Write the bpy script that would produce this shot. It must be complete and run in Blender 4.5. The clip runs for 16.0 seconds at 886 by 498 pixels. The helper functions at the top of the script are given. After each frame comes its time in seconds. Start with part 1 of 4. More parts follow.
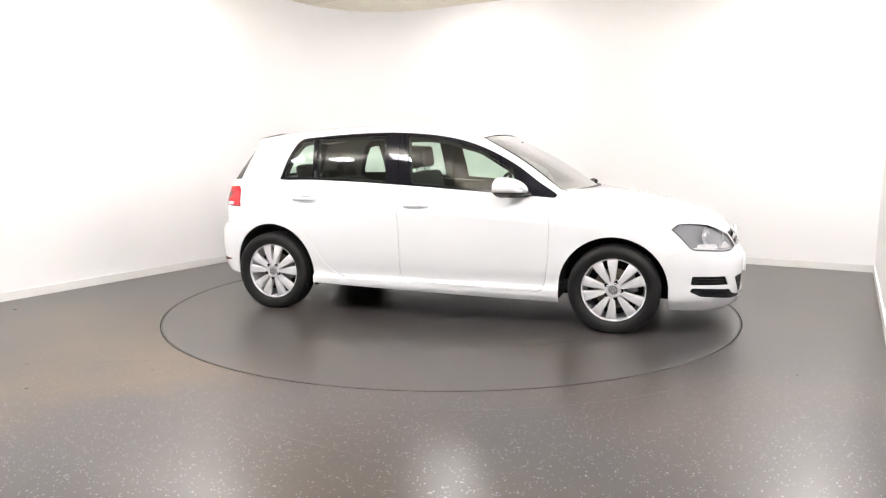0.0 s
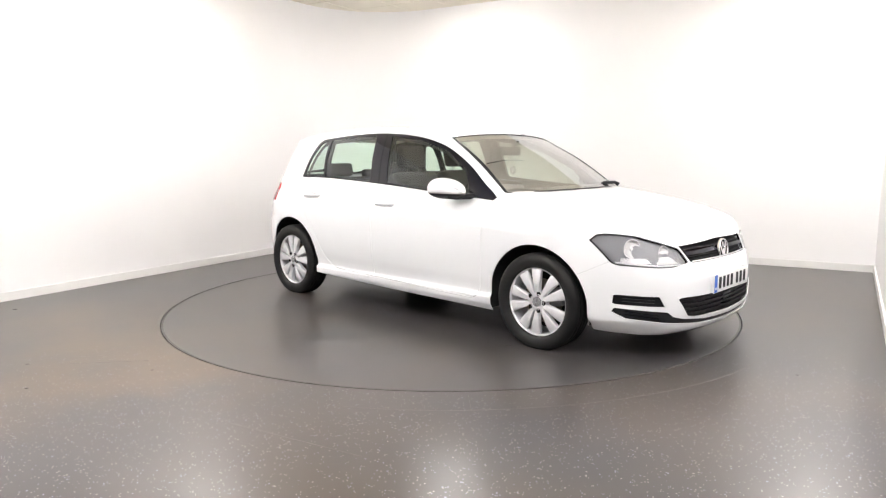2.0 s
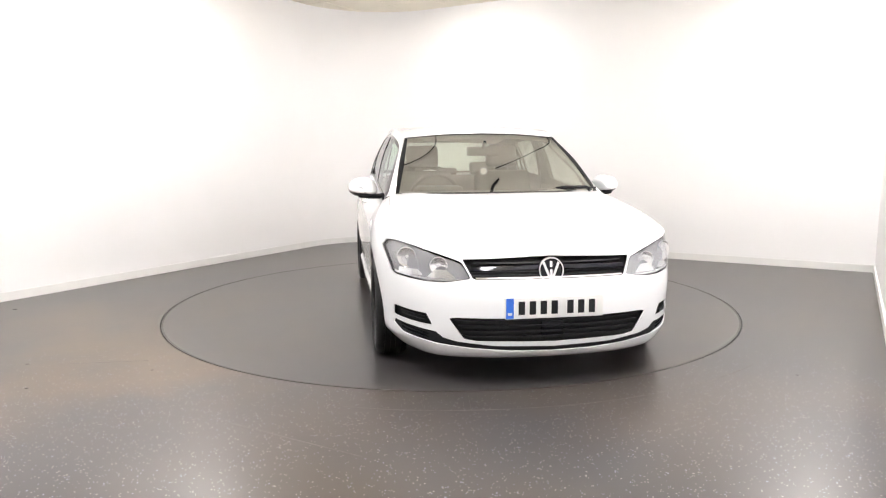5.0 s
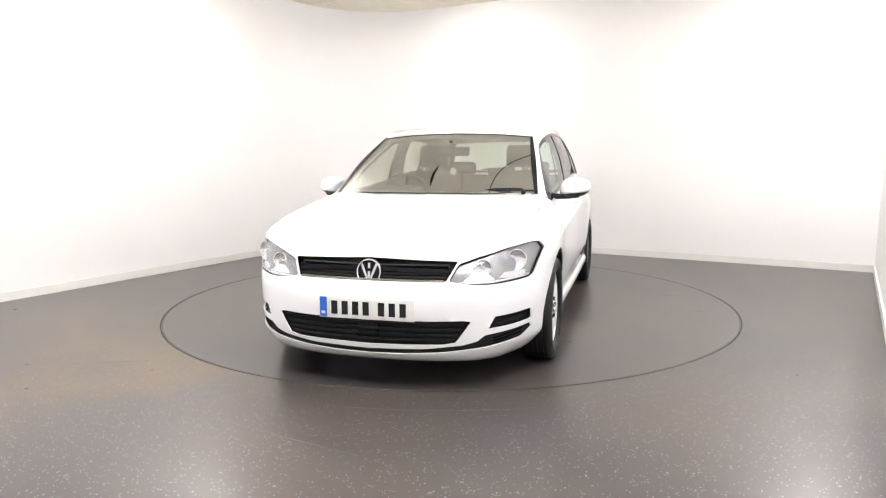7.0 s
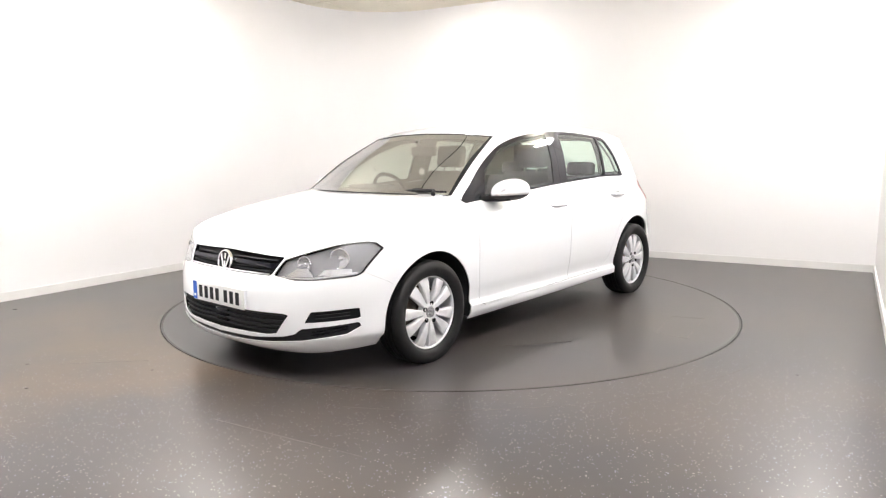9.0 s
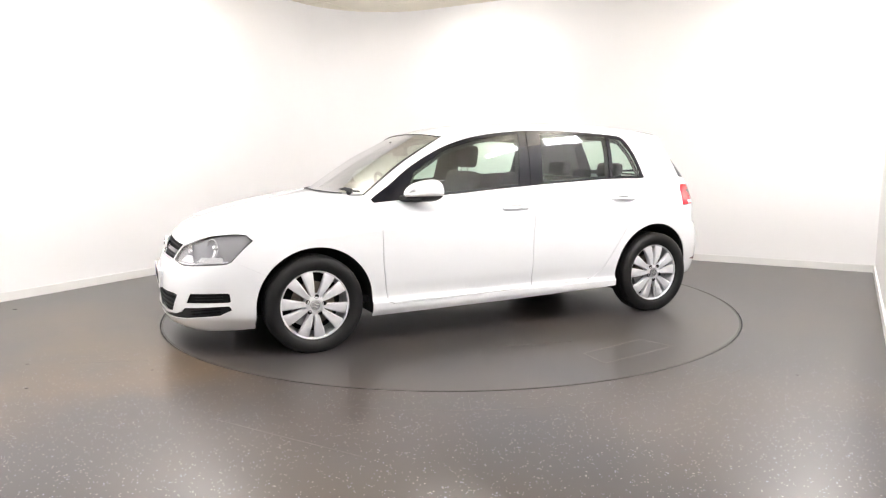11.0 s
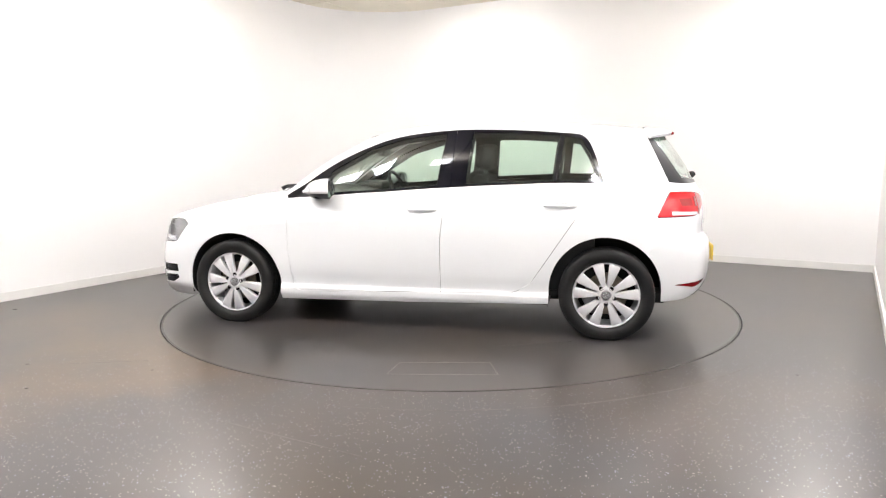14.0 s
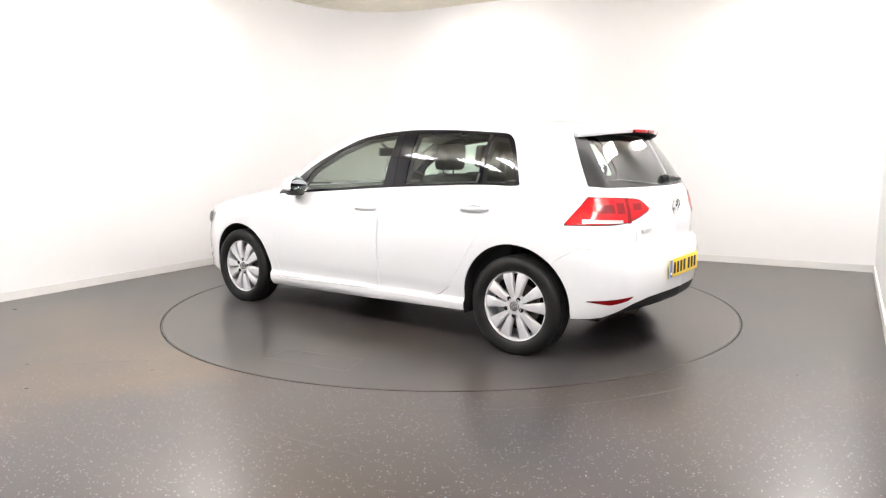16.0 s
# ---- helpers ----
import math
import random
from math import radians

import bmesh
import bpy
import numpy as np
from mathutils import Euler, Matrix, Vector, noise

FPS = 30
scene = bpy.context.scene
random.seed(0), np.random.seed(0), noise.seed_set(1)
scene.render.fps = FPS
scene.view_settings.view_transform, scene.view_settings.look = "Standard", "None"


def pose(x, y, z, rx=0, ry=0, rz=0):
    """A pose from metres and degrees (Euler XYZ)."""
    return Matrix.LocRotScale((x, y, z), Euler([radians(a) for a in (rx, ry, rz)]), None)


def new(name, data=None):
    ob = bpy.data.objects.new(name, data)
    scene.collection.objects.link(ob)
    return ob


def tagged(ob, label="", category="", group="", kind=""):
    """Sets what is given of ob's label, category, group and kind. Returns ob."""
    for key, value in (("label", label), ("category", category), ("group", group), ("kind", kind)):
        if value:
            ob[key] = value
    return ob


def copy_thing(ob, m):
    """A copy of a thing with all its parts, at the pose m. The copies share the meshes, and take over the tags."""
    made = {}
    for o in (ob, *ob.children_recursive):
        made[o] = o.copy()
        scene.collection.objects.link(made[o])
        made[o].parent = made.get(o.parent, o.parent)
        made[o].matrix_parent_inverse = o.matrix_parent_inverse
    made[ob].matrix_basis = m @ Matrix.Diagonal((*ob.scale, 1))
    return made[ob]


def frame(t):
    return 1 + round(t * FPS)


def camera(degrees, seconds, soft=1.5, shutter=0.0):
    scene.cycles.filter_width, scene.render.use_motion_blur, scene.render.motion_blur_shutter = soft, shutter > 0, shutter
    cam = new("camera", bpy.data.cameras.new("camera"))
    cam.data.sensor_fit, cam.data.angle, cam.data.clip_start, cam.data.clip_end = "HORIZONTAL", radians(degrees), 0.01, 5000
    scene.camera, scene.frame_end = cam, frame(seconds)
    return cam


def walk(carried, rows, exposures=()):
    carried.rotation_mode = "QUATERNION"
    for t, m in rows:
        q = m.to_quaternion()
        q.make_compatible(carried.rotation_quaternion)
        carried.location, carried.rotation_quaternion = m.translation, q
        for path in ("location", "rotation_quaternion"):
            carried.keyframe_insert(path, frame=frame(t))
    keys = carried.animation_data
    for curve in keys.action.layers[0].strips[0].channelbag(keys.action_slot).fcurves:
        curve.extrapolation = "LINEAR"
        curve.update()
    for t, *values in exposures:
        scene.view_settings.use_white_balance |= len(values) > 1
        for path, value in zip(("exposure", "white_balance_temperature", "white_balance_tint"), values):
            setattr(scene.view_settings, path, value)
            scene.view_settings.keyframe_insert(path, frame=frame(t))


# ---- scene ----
# Still camera at chest height before a vehicle turntable.
YAW, PITCH, ROLL = 0.55, -7.89, 0.37
cam = camera(65.27, 16.0, soft=1.2)
EYE = pose(0, -5.674, 1.217, 90 + PITCH, 0, YAW) @ pose(0, 0, 0, 0, 0, -ROLL)
walk(cam, [(0.0, EYE), (16.0, EYE)])
scene.view_settings.exposure = 0.0

# ---- the room's plan: axes turned against the view ----
TURN = math.radians(60.2)
U = Vector((math.cos(TURN), math.sin(TURN), 0))       # towards the far wall
W = Vector((math.sin(TURN), -math.cos(TURN), 0))      # towards the near side wall
LEFT, RIGHT, FAR, BACK, HIGH, COVE = -3.28, 3.10, 3.185, -7.2, 3.10, 1.15
RING = 2.24
CAR_X, CAR_Y = 0.0741, 0.1709
TH0, RATE = -0.3253, -0.2163


def at(u, w, z=0.0):
    return U * u + W * w + Vector((0, 0, z))


# ---- world: only a faint closed-room fill ----
world = bpy.data.worlds.new("world")
world.use_nodes = True
world.node_tree.nodes["Background"].inputs[0].default_value = (1, 0.98, 0.95, 1)
world.node_tree.nodes["Background"].inputs[1].default_value = 0.05
scene.world = world
LAMP = 54.0


# ---- materials ----
def mat(name, colour, rough=0.5, metal=0.0, coat=0.0, vary=0.0, scale=8.0, bump=0.0, bump_scale=60.0, spec=0.5, rvary=0.0):
    m = bpy.data.materials.new(name)
    m.use_nodes = True
    nt = m.node_tree
    b = nt.nodes["Principled BSDF"]
    b.inputs["Base Color"].default_value = (*colour, 1)
    b.inputs["Roughness"].default_value = rough
    b.inputs["Metallic"].default_value = metal
    b.inputs["Coat Weight"].default_value = coat
    b.inputs["Coat Roughness"].default_value = 0.04
    b.inputs["Specular IOR Level"].default_value = spec
    co = nt.nodes.new("ShaderNodeTexCoord")
    if vary or rvary:
        n = nt.nodes.new("ShaderNodeTexNoise")
        n.inputs["Scale"].default_value = scale
        n.inputs["Detail"].default_value = 6
        nt.links.new(co.outputs["Object"], n.inputs["Vector"])
        if vary:
            r = nt.nodes.new("ShaderNodeMapRange")
            r.inputs["From Min"].default_value, r.inputs["From Max"].default_value = 0.3, 0.7
            r.inputs["To Min"].default_value, r.inputs["To Max"].default_value = 1 - vary, 1 + vary
            nt.links.new(n.outputs["Fac"], r.inputs["Value"])
            v = nt.nodes.new("ShaderNodeVectorMath")
            v.operation = "SCALE"
            v.inputs[0].default_value = colour
            nt.links.new(r.outputs[0], v.inputs["Scale"])
            nt.links.new(v.outputs[0], b.inputs["Base Color"])
        if rvary:
            r = nt.nodes.new("ShaderNodeMapRange")
            r.inputs["From Min"].default_value, r.inputs["From Max"].default_value = 0.3, 0.7
            r.inputs["To Min"].default_value, r.inputs["To Max"].default_value = max(0.02, rough - rvary), rough + rvary
            nt.links.new(n.outputs["Fac"], r.inputs["Value"])
            nt.links.new(r.outputs[0], b.inputs["Roughness"])
    if bump:
        n = nt.nodes.new("ShaderNodeTexNoise")
        n.inputs["Scale"].default_value = bump_scale
        n.inputs["Detail"].default_value = 4
        nt.links.new(co.outputs["Object"], n.inputs["Vector"])
        k = nt.nodes.new("ShaderNodeBump")
        k.inputs["Strength"].default_value = bump
        k.inputs["Distance"].default_value = 0.002
        nt.links.new(n.outputs["Fac"], k.inputs["Height"])
        nt.links.new(k.outputs[0], b.inputs["Normal"])
    return m


def glow(name, colour, power):
    m = mat(name, (0.8, 0.8, 0.8), 0.4)
    b = m.node_tree.nodes["Principled BSDF"]
    b.inputs["Emission Color"].default_value = (*colour, 1)
    b.inputs["Emission Strength"].default_value = power
    return m


def pane(name, tint, base=0.07):
    """Thin clear pane: tinted see-through, with a mirror-like gloss that grows at grazing angles."""
    m = bpy.data.materials.new(name)
    m.use_nodes = True
    nt = m.node_tree
    nt.nodes.remove(nt.nodes["Principled BSDF"])
    out = nt.nodes["Material Output"]
    a, g, f, x, k, d = (nt.nodes.new("ShaderNode" + n) for n in ("BsdfTransparent", "BsdfGlossy", "LayerWeight", "MixShader", "Math", "Math"))
    a.inputs[0].default_value = (*tint, 1)
    g.inputs["Roughness"].default_value = 0.01
    f.inputs[0].default_value = 0.5
    k.operation, k.inputs[1].default_value = "POWER", 3.6
    d.operation, d.inputs[1].default_value, d.inputs[2].default_value = "MULTIPLY_ADD", 0.8, base
    nt.links.new(f.outputs["Facing"], k.inputs[0])
    nt.links.new(k.outputs[0], d.inputs[0])
    nt.links.new(d.outputs[0], x.inputs[0])
    nt.links.new(a.outputs[0], x.inputs[1])
    nt.links.new(g.outputs[0], x.inputs[2])
    nt.links.new(x.outputs[0], out.inputs[0])
    return m


def vinyl(name, stains=()):
    """Brown-grey safety vinyl with worn patches, brown stains and a dull polish."""
    m = bpy.data.materials.new(name)
    m.use_nodes = True
    nt = m.node_tree
    b = nt.nodes["Principled BSDF"]
    b.inputs["Specular IOR Level"].default_value = 0.36
    co = nt.nodes.new("ShaderNodeTexCoord")

    def noise_of(scale, detail=5.0, rough=0.55):
        n = nt.nodes.new("ShaderNodeTexNoise")
        n.inputs["Scale"].default_value, n.inputs["Detail"].default_value, n.inputs["Roughness"].default_value = scale, detail, rough
        nt.links.new(co.outputs["Object"], n.inputs["Vector"])
        return n.outputs["Fac"]

    def ramp(src, stops):
        r = nt.nodes.new("ShaderNodeValToRGB")
        while len(r.color_ramp.elements) < len(stops):
            r.color_ramp.elements.new(0.5)
        for e, (p, c) in zip(r.color_ramp.elements, stops):
            e.position, e.color = p, (*c, 1)
        nt.links.new(src, r.inputs[0])
        return r.outputs[0]

    def mix(fac, a, c, how="MIX"):
        x = nt.nodes.new("ShaderNodeMix")
        x.data_type, x.blend_type = "RGBA", how
        if isinstance(fac, float):
            x.inputs[0].default_value = fac
        else:
            nt.links.new(fac, x.inputs[0])
        for s, i in ((a, 6), (c, 7)):
            if isinstance(s, tuple):
                x.inputs[i].default_value = (*s, 1)
            else:
                nt.links.new(s, x.inputs[i])
        return x.outputs[2]

    def maths(how, p, q):
        k = nt.nodes.new("ShaderNodeMath")
        k.operation = how
        for src, slot in ((p, 0), (q, 1)):
            if isinstance(src, float):
                k.inputs[slot].default_value = src
            else:
                nt.links.new(src, k.inputs[slot])
        return k.outputs[0]

    base = ramp(noise_of(0.7, 3), [(0.38, (0.059, 0.049, 0.042)), (0.60, (0.046, 0.0425, 0.0425))])
    # rust-brown foot traffic stains with ragged edges
    ragged = noise_of(2.6, 4, 0.55)
    for x, y, reach, strength in stains:
        away = nt.nodes.new("ShaderNodeVectorMath")
        away.operation = "DISTANCE"
        away.inputs[1].default_value = (x, y, 0)
        nt.links.new(co.outputs["Object"], away.inputs[0])
        spread = maths("ADD", maths("DIVIDE", away.outputs["Value"], reach), maths("MULTIPLY", ragged, 1.5))
        mask = ramp(maths("SUBTRACT", spread, 0.75), [(0.0, (strength,) * 3), (1.0, (0, 0, 0))])
        base = mix(mask, base, (0.098, 0.067, 0.041))
    nt.links.new(base, b.inputs["Base Color"])
    b.inputs["Roughness"].default_value = 0.28
    return m


WALL = mat("white_wall_paint", (0.89, 0.876, 0.866), 0.75, vary=0.012, scale=1.2, bump=0.08, bump_scale=90)
CEIL = mat("ceiling_board", (0.85, 0.80, 0.68), 0.9, vary=0.02, scale=3, bump=0.2, bump_scale=220)
SKIRT = mat("skirting_paint", (0.80, 0.785, 0.76), 0.45, vary=0.02, scale=5)
VINYL = vinyl("speckled_vinyl", ((-1.95, -1.45, 0.95, 0.75), (-1.35, -1.85, 0.6, 0.85), (-2.1, -2.25, 0.7, 0.6), (-2.9, -0.7, 0.9, 0.5)))
TABLEVINYL = vinyl("speckled_turntable_vinyl")
FLECK = mat("pale_mineral", (0.40, 0.37, 0.345), 0.4)
BLUEFLECK = mat("blue_grey_mineral", (0.31, 0.315, 0.43), 0.4)
GAP = mat("dark_gap", (0.012, 0.011, 0.010), 0.8)
TRIMSTEEL = mat("worn_steel_edge", (0.15, 0.14, 0.13), 0.45, 0.2, vary=0.2, scale=12)
GLOW = glow("led_panel", (1.0, 0.988, 1.03), LAMP)
PAINT = mat("white_car_paint", (0.82, 0.83, 0.842), 0.35, coat=1.0, vary=0.006, scale=3)
BLACK = mat("black_plastic", (0.012, 0.012, 0.013), 0.55, spec=0.25, vary=0.15, scale=30, bump=0.1, bump_scale=400)
GLOSSBLACK = mat("gloss_black", (0.005, 0.005, 0.009), 0.04, spec=0.3)
TRIM = mat("black_rubber_trim", (0.010, 0.0105, 0.011), 0.4, spec=0.2, vary=0.1, scale=20)
LINER = mat("black_liner", (0.008, 0.008, 0.008), 0.85)
SCREEN = pane("laminated_windscreen_glass", (0.90, 0.95, 0.87), base=0.50)
WELD = mat("pale_vinyl_weld", (0.115, 0.105, 0.098), 0.5, vary=0.25, scale=9)
EDGE = mat("dark_table_edge", (0.07, 0.064, 0.06), 0.5, vary=0.2, scale=10)
GLASS = pane("green_tinted_glass", (0.77, 0.89, 0.81), base=0.07)
CLEAR = pane("clear_lens", (0.95, 0.96, 0.97), base=0.05)
CHROME = mat("chrome", (0.80, 0.80, 0.81), 0.10, 1.0)
ALLOY = mat("silver_alloy", (0.72, 0.72, 0.735), 0.34, 0.35, coat=0.3, vary=0.04, scale=20)
ALLOYDARK = mat("shaded_alloy", (0.25, 0.25, 0.26), 0.45, 0.7)
RUBBER = mat("tyre_rubber", (0.010, 0.0098, 0.0096), 0.52, spec=0.25, vary=0.2, scale=14, bump=0.15, bump_scale=120, rvary=0.12)
IRON = mat("brake_iron", (0.20, 0.17, 0.14), 0.5, 0.7, vary=0.3, scale=25)
RED = mat("red_lens", (0.46, 0.006, 0.010), 0.12, spec=0.4)
DEEPRED = mat("deep_red_lens", (0.20, 0.004, 0.007), 0.15, spec=0.4)
WHITELENS = mat("white_lens", (0.58, 0.56, 0.56), 0.12, coat=0.8)
REFLECTOR = mat("lamp_reflector", (0.90, 0.90, 0.91), 0.16, 0.8)
LAMPGREY = mat("lamp_bezel", (0.24, 0.24, 0.25), 0.28)
BEZEL = mat("satin_lamp_housing", (0.33, 0.33, 0.345), 0.22, 0.4)
PLATEWHITE = mat("plate_white", (0.78, 0.78, 0.76), 0.35)
PLATEYELLOW = mat("plate_yellow", (0.80, 0.55, 0.03), 0.35)
BLUE = mat("plate_blue", (0.02, 0.12, 0.55), 0.4)
CLOTH = mat("charcoal_seat_cloth", (0.034, 0.032, 0.031), 0.95, vary=0.25, scale=60, bump=0.3, bump_scale=500)
DASH = mat("dark_dashboard", (0.085, 0.080, 0.072), 0.6, vary=0.1, scale=30, bump=0.2, bump_scale=500)
BEIGE = mat("beige_headliner", (0.62, 0.58, 0.49), 0.95, vary=0.03, scale=20)
PILLAR = mat("grey_pillar_trim", (0.13, 0.125, 0.118), 0.9, vary=0.05, scale=30)
MIRROR = mat("mirror_glass", (0.45, 0.46, 0.47), 0.02, 1.0)


# ---- small mesh tools ----
def part(name, bm, material, parent=None, label="", smooth=True, m=None):
    me = bpy.data.meshes.new(name)
    bm.to_mesh(me)
    bm.free()
    for p in me.polygons:
        p.use_smooth = smooth
    me.materials.append(material)
    ob = new(name, me)
    if smooth:
        me.set_sharp_from_angle(angle=radians(38))
    if parent is not None:
        ob.parent = parent
    if m is not None:
        ob.matrix_basis = m
    if label:
        ob["label"] = label
    return ob


def box_bm(x0, x1, y0, y1, z0, z1, bevel=0.0, seg=2):
    bm = bmesh.new()
    bmesh.ops.create_cube(bm, size=1, matrix=Matrix.Translation(((x0 + x1) / 2, (y0 + y1) / 2, (z0 + z1) / 2)) @ Matrix.Diagonal((x1 - x0, y1 - y0, z1 - z0, 1)))
    if bevel:
        bmesh.ops.bevel(bm, geom=bm.edges[:], offset=bevel, segments=seg, affect="EDGES", profile=0.6)
    return bm


def prism_bm(poly, z0, z1, bevel=0.0):
    """Extruded plan polygon (counter-clockwise)."""
    bm = bmesh.new()
    low = [bm.verts.new((x, y, z0)) for x, y in poly]
    f = bm.faces.new(low)
    top = bmesh.ops.extrude_face_region(bm, geom=[f])
    bmesh.ops.translate(bm, vec=(0, 0, z1 - z0), verts=[v for v in top["geom"] if isinstance(v, bmesh.types.BMVert)])
    bmesh.ops.recalc_face_normals(bm, faces=bm.faces[:])
    if bevel:
        bmesh.ops.bevel(bm, geom=bm.edges[:], offset=bevel, segments=2, affect="EDGES", profile=0.6)
    return bm


def lathe_bm(profile, n=48, a0=0.0, a1=2 * math.pi):
    """Turns (radius, height) points round the z axis."""
    bm = bmesh.new()
    full = abs(a1 - a0 - 2 * math.pi) < 1e-6
    rings = []
    for i in range(n if full else n + 1):
        a = a0 + (a1 - a0) * i / n
        rings.append([bm.verts.new((r * math.cos(a), r * math.sin(a), z)) for r, z in profile])
    for i in range(len(rings) - (0 if full else 1)):
        p, q = rings[i], rings[(i + 1) % len(rings)]
        for j in range(len(profile) - 1):
            bm.faces.new((p[j], q[j], q[j + 1], p[j + 1]))
    bmesh.ops.remove_doubles(bm, verts=bm.verts[:], dist=1e-6)
    bmesh.ops.recalc_face_normals(bm, faces=bm.faces[:])
    return bm


def tube_bm(points, radius, n=8, flat=1.0):
    """A round bar along points."""
    bm = bmesh.new()
    pts = [Vector(p) for p in points]
    rings = []
    for i, p in enumerate(pts):
        d = (pts[min(i + 1, len(pts) - 1)] - pts[max(i - 1, 0)]).normalized()
        side = d.cross(Vector((0, 0, 1)))
        side = side.normalized() if side.length > 1e-4 else Vector((1, 0, 0))
        up = side.cross(d)
        rad = radius[i] if isinstance(radius, (list, tuple)) else radius
        rings.append([bm.verts.new(p + side * math.cos(k * 2 * math.pi / n) * rad + up * math.sin(k * 2 * math.pi / n) * rad * flat) for k in range(n)])
    for a, b in zip(rings, rings[1:]):
        for k in range(n):
            bm.faces.new((a[k], a[(k + 1) % n], b[(k + 1) % n], b[k]))
    bm.faces.new(rings[0][::-1])
    bm.faces.new(rings[-1])
    bmesh.ops.recalc_face_normals(bm, faces=bm.faces[:])
    return bm


def structure(ob, label, category):
    return tagged(ob, label, category, kind="structure")


# ---- the room ----
def plan_poly(pts):
    return [(p.x, p.y) for p in pts]


def cove_points(inset=0.0, n=20):
    """Far rounded corner from the side wall to the far wall, set in by inset."""
    cu, cw, r = FAR - COVE, LEFT + COVE, COVE - inset
    return [at(cu + r * math.sin(a), cw - r * math.cos(a)) for a in (math.pi / 2 * i / n for i in range(n + 1))]


def strip_wall(name, inner, thick_pts, z0, z1, material):
    """A wall whose plan runs along inner points and back along the outer ones."""
    bm = prism_bm(plan_poly(inner) + plan_poly(thick_pts[::-1]), z0, z1)
    return part(name, bm, material)


def build_room():
    t = 0.15
    inner = [at(BACK, LEFT)] + cove_points(0.0) + [at(FAR, RIGHT)]
    outer = [at(BACK, LEFT - t)] + cove_points(-t) + [at(FAR + t, RIGHT)]
    w = strip_wall("wall_north", inner, outer, -0.1, HIGH + 0.1, WALL)
    structure(w, "plain white painted studio wall with a rounded corner", "wall")
    w = strip_wall("wall_east", [at(FAR + t, RIGHT), at(BACK, RIGHT)], [at(FAR + t, RIGHT + t), at(BACK, RIGHT + t)], -0.1, HIGH + 0.1, WALL)
    structure(w, "plain white painted side wall", "wall")
    w = strip_wall("wall_south", [at(BACK, RIGHT + t), at(BACK, LEFT - t)], [at(BACK - t, RIGHT + t), at(BACK - t, LEFT - t)], -0.1, HIGH + 0.1, WALL)
    structure(w, "plain white painted wall behind the camera", "wall")
    # skirting, 75 mm high with a rounded top
    s = 0.014
    inner = [at(BACK, LEFT + s)] + cove_points(s) + [at(FAR - s, RIGHT - s)]
    outer = [at(BACK, LEFT)] + cove_points(0.0) + [at(FAR, RIGHT - s)]
    b = part("baseboard", prism_bm(plan_poly(inner) + plan_poly(outer[::-1]), 0.0, 0.075), SKIRT)
    structure(b, "low white painted skirting board along the wall", "baseboard")
    b = part("baseboard", prism_bm(plan_poly([at(FAR, RIGHT - s), at(BACK, RIGHT - s), at(BACK, RIGHT), at(FAR, RIGHT)]), 0.0, 0.075), SKIRT)
    structure(b, "low white painted skirting board along the side wall", "baseboard")
    # floor sheet with the round opening of the turntable
    bm = bmesh.new()
    n = 128
    hole = [bm.verts.new(((RING + 0.010) * math.cos(a), (RING + 0.010) * math.sin(a), 0)) for a in (2 * math.pi * i / n for i in range(n))]
    lip = [bm.verts.new((v.co.x, v.co.y, -0.09)) for v in hole]
    far = []
    for i in range(n):
        a = 2 * math.pi * i / n
        d = Vector((math.cos(a), math.sin(a), 0))
        du, dw = d.dot(U), d.dot(W)
        k = min((FAR + 0.1 if du > 0 else BACK - 0.1) / du if abs(du) > 1e-9 else 1e9, (RIGHT + 0.1 if dw > 0 else LEFT - 0.1) / dw if abs(dw) > 1e-9 else 1e9)
        far.append(bm.verts.new(d * k))
    for i in range(n):
        j = (i + 1) % n
        bm.faces.new((hole[i], far[i], far[j], hole[j]))
        bm.faces.new((lip[i], hole[i], hole[j], lip[j]))
    for u, w in ((FAR + 0.1, RIGHT + 0.1), (FAR + 0.1, LEFT - 0.1), (BACK - 0.1, RIGHT + 0.1), (BACK - 0.1, LEFT - 0.1)):
        c = bm.verts.new(at(u, w))
        i = min(range(n), key=lambda q: (Vector(far[q].co) - c.co).length + (Vector(far[(q + 1) % n].co) - c.co).length)
        bm.faces.new((far[i], c, far[(i + 1) % n]))
    bmesh.ops.recalc_face_normals(bm, faces=bm.faces[:])
    f = part("floor", bm, VINYL, smooth=False)
    structure(f, "dark grey-brown speckled vinyl studio floor, worn and half glossy", "floor")
    weld = lathe_bm([(2.505, 0.0002), (2.505, 0.0008), (2.5105, 0.0008), (2.5105, 0.0002)], 40, radians(-102), radians(-46))
    part("vinyl_weld", weld, WELD, f, "pale welded vinyl joint", smooth=False)
    for x, y, a, n, wd in ((-0.73, -2.81, -29, 0.85, 0.003), (0.55, -1.35, 12, 0.5, 0.002), (-2.05, -1.72, 8, 0.5, 0.0025)):
        part("scratch", prism_bm([(-n / 2, -wd), (0, -wd * 1.6), (n / 2, -wd * 0.4), (n / 2, wd * 0.4), (0.1 * n, wd * 1.4), (-n / 2, wd)], 0.0002, 0.0009), WELD, f, "pale scuffed scratch", smooth=False, m=pose(x, y, 0, 0, 0, a))
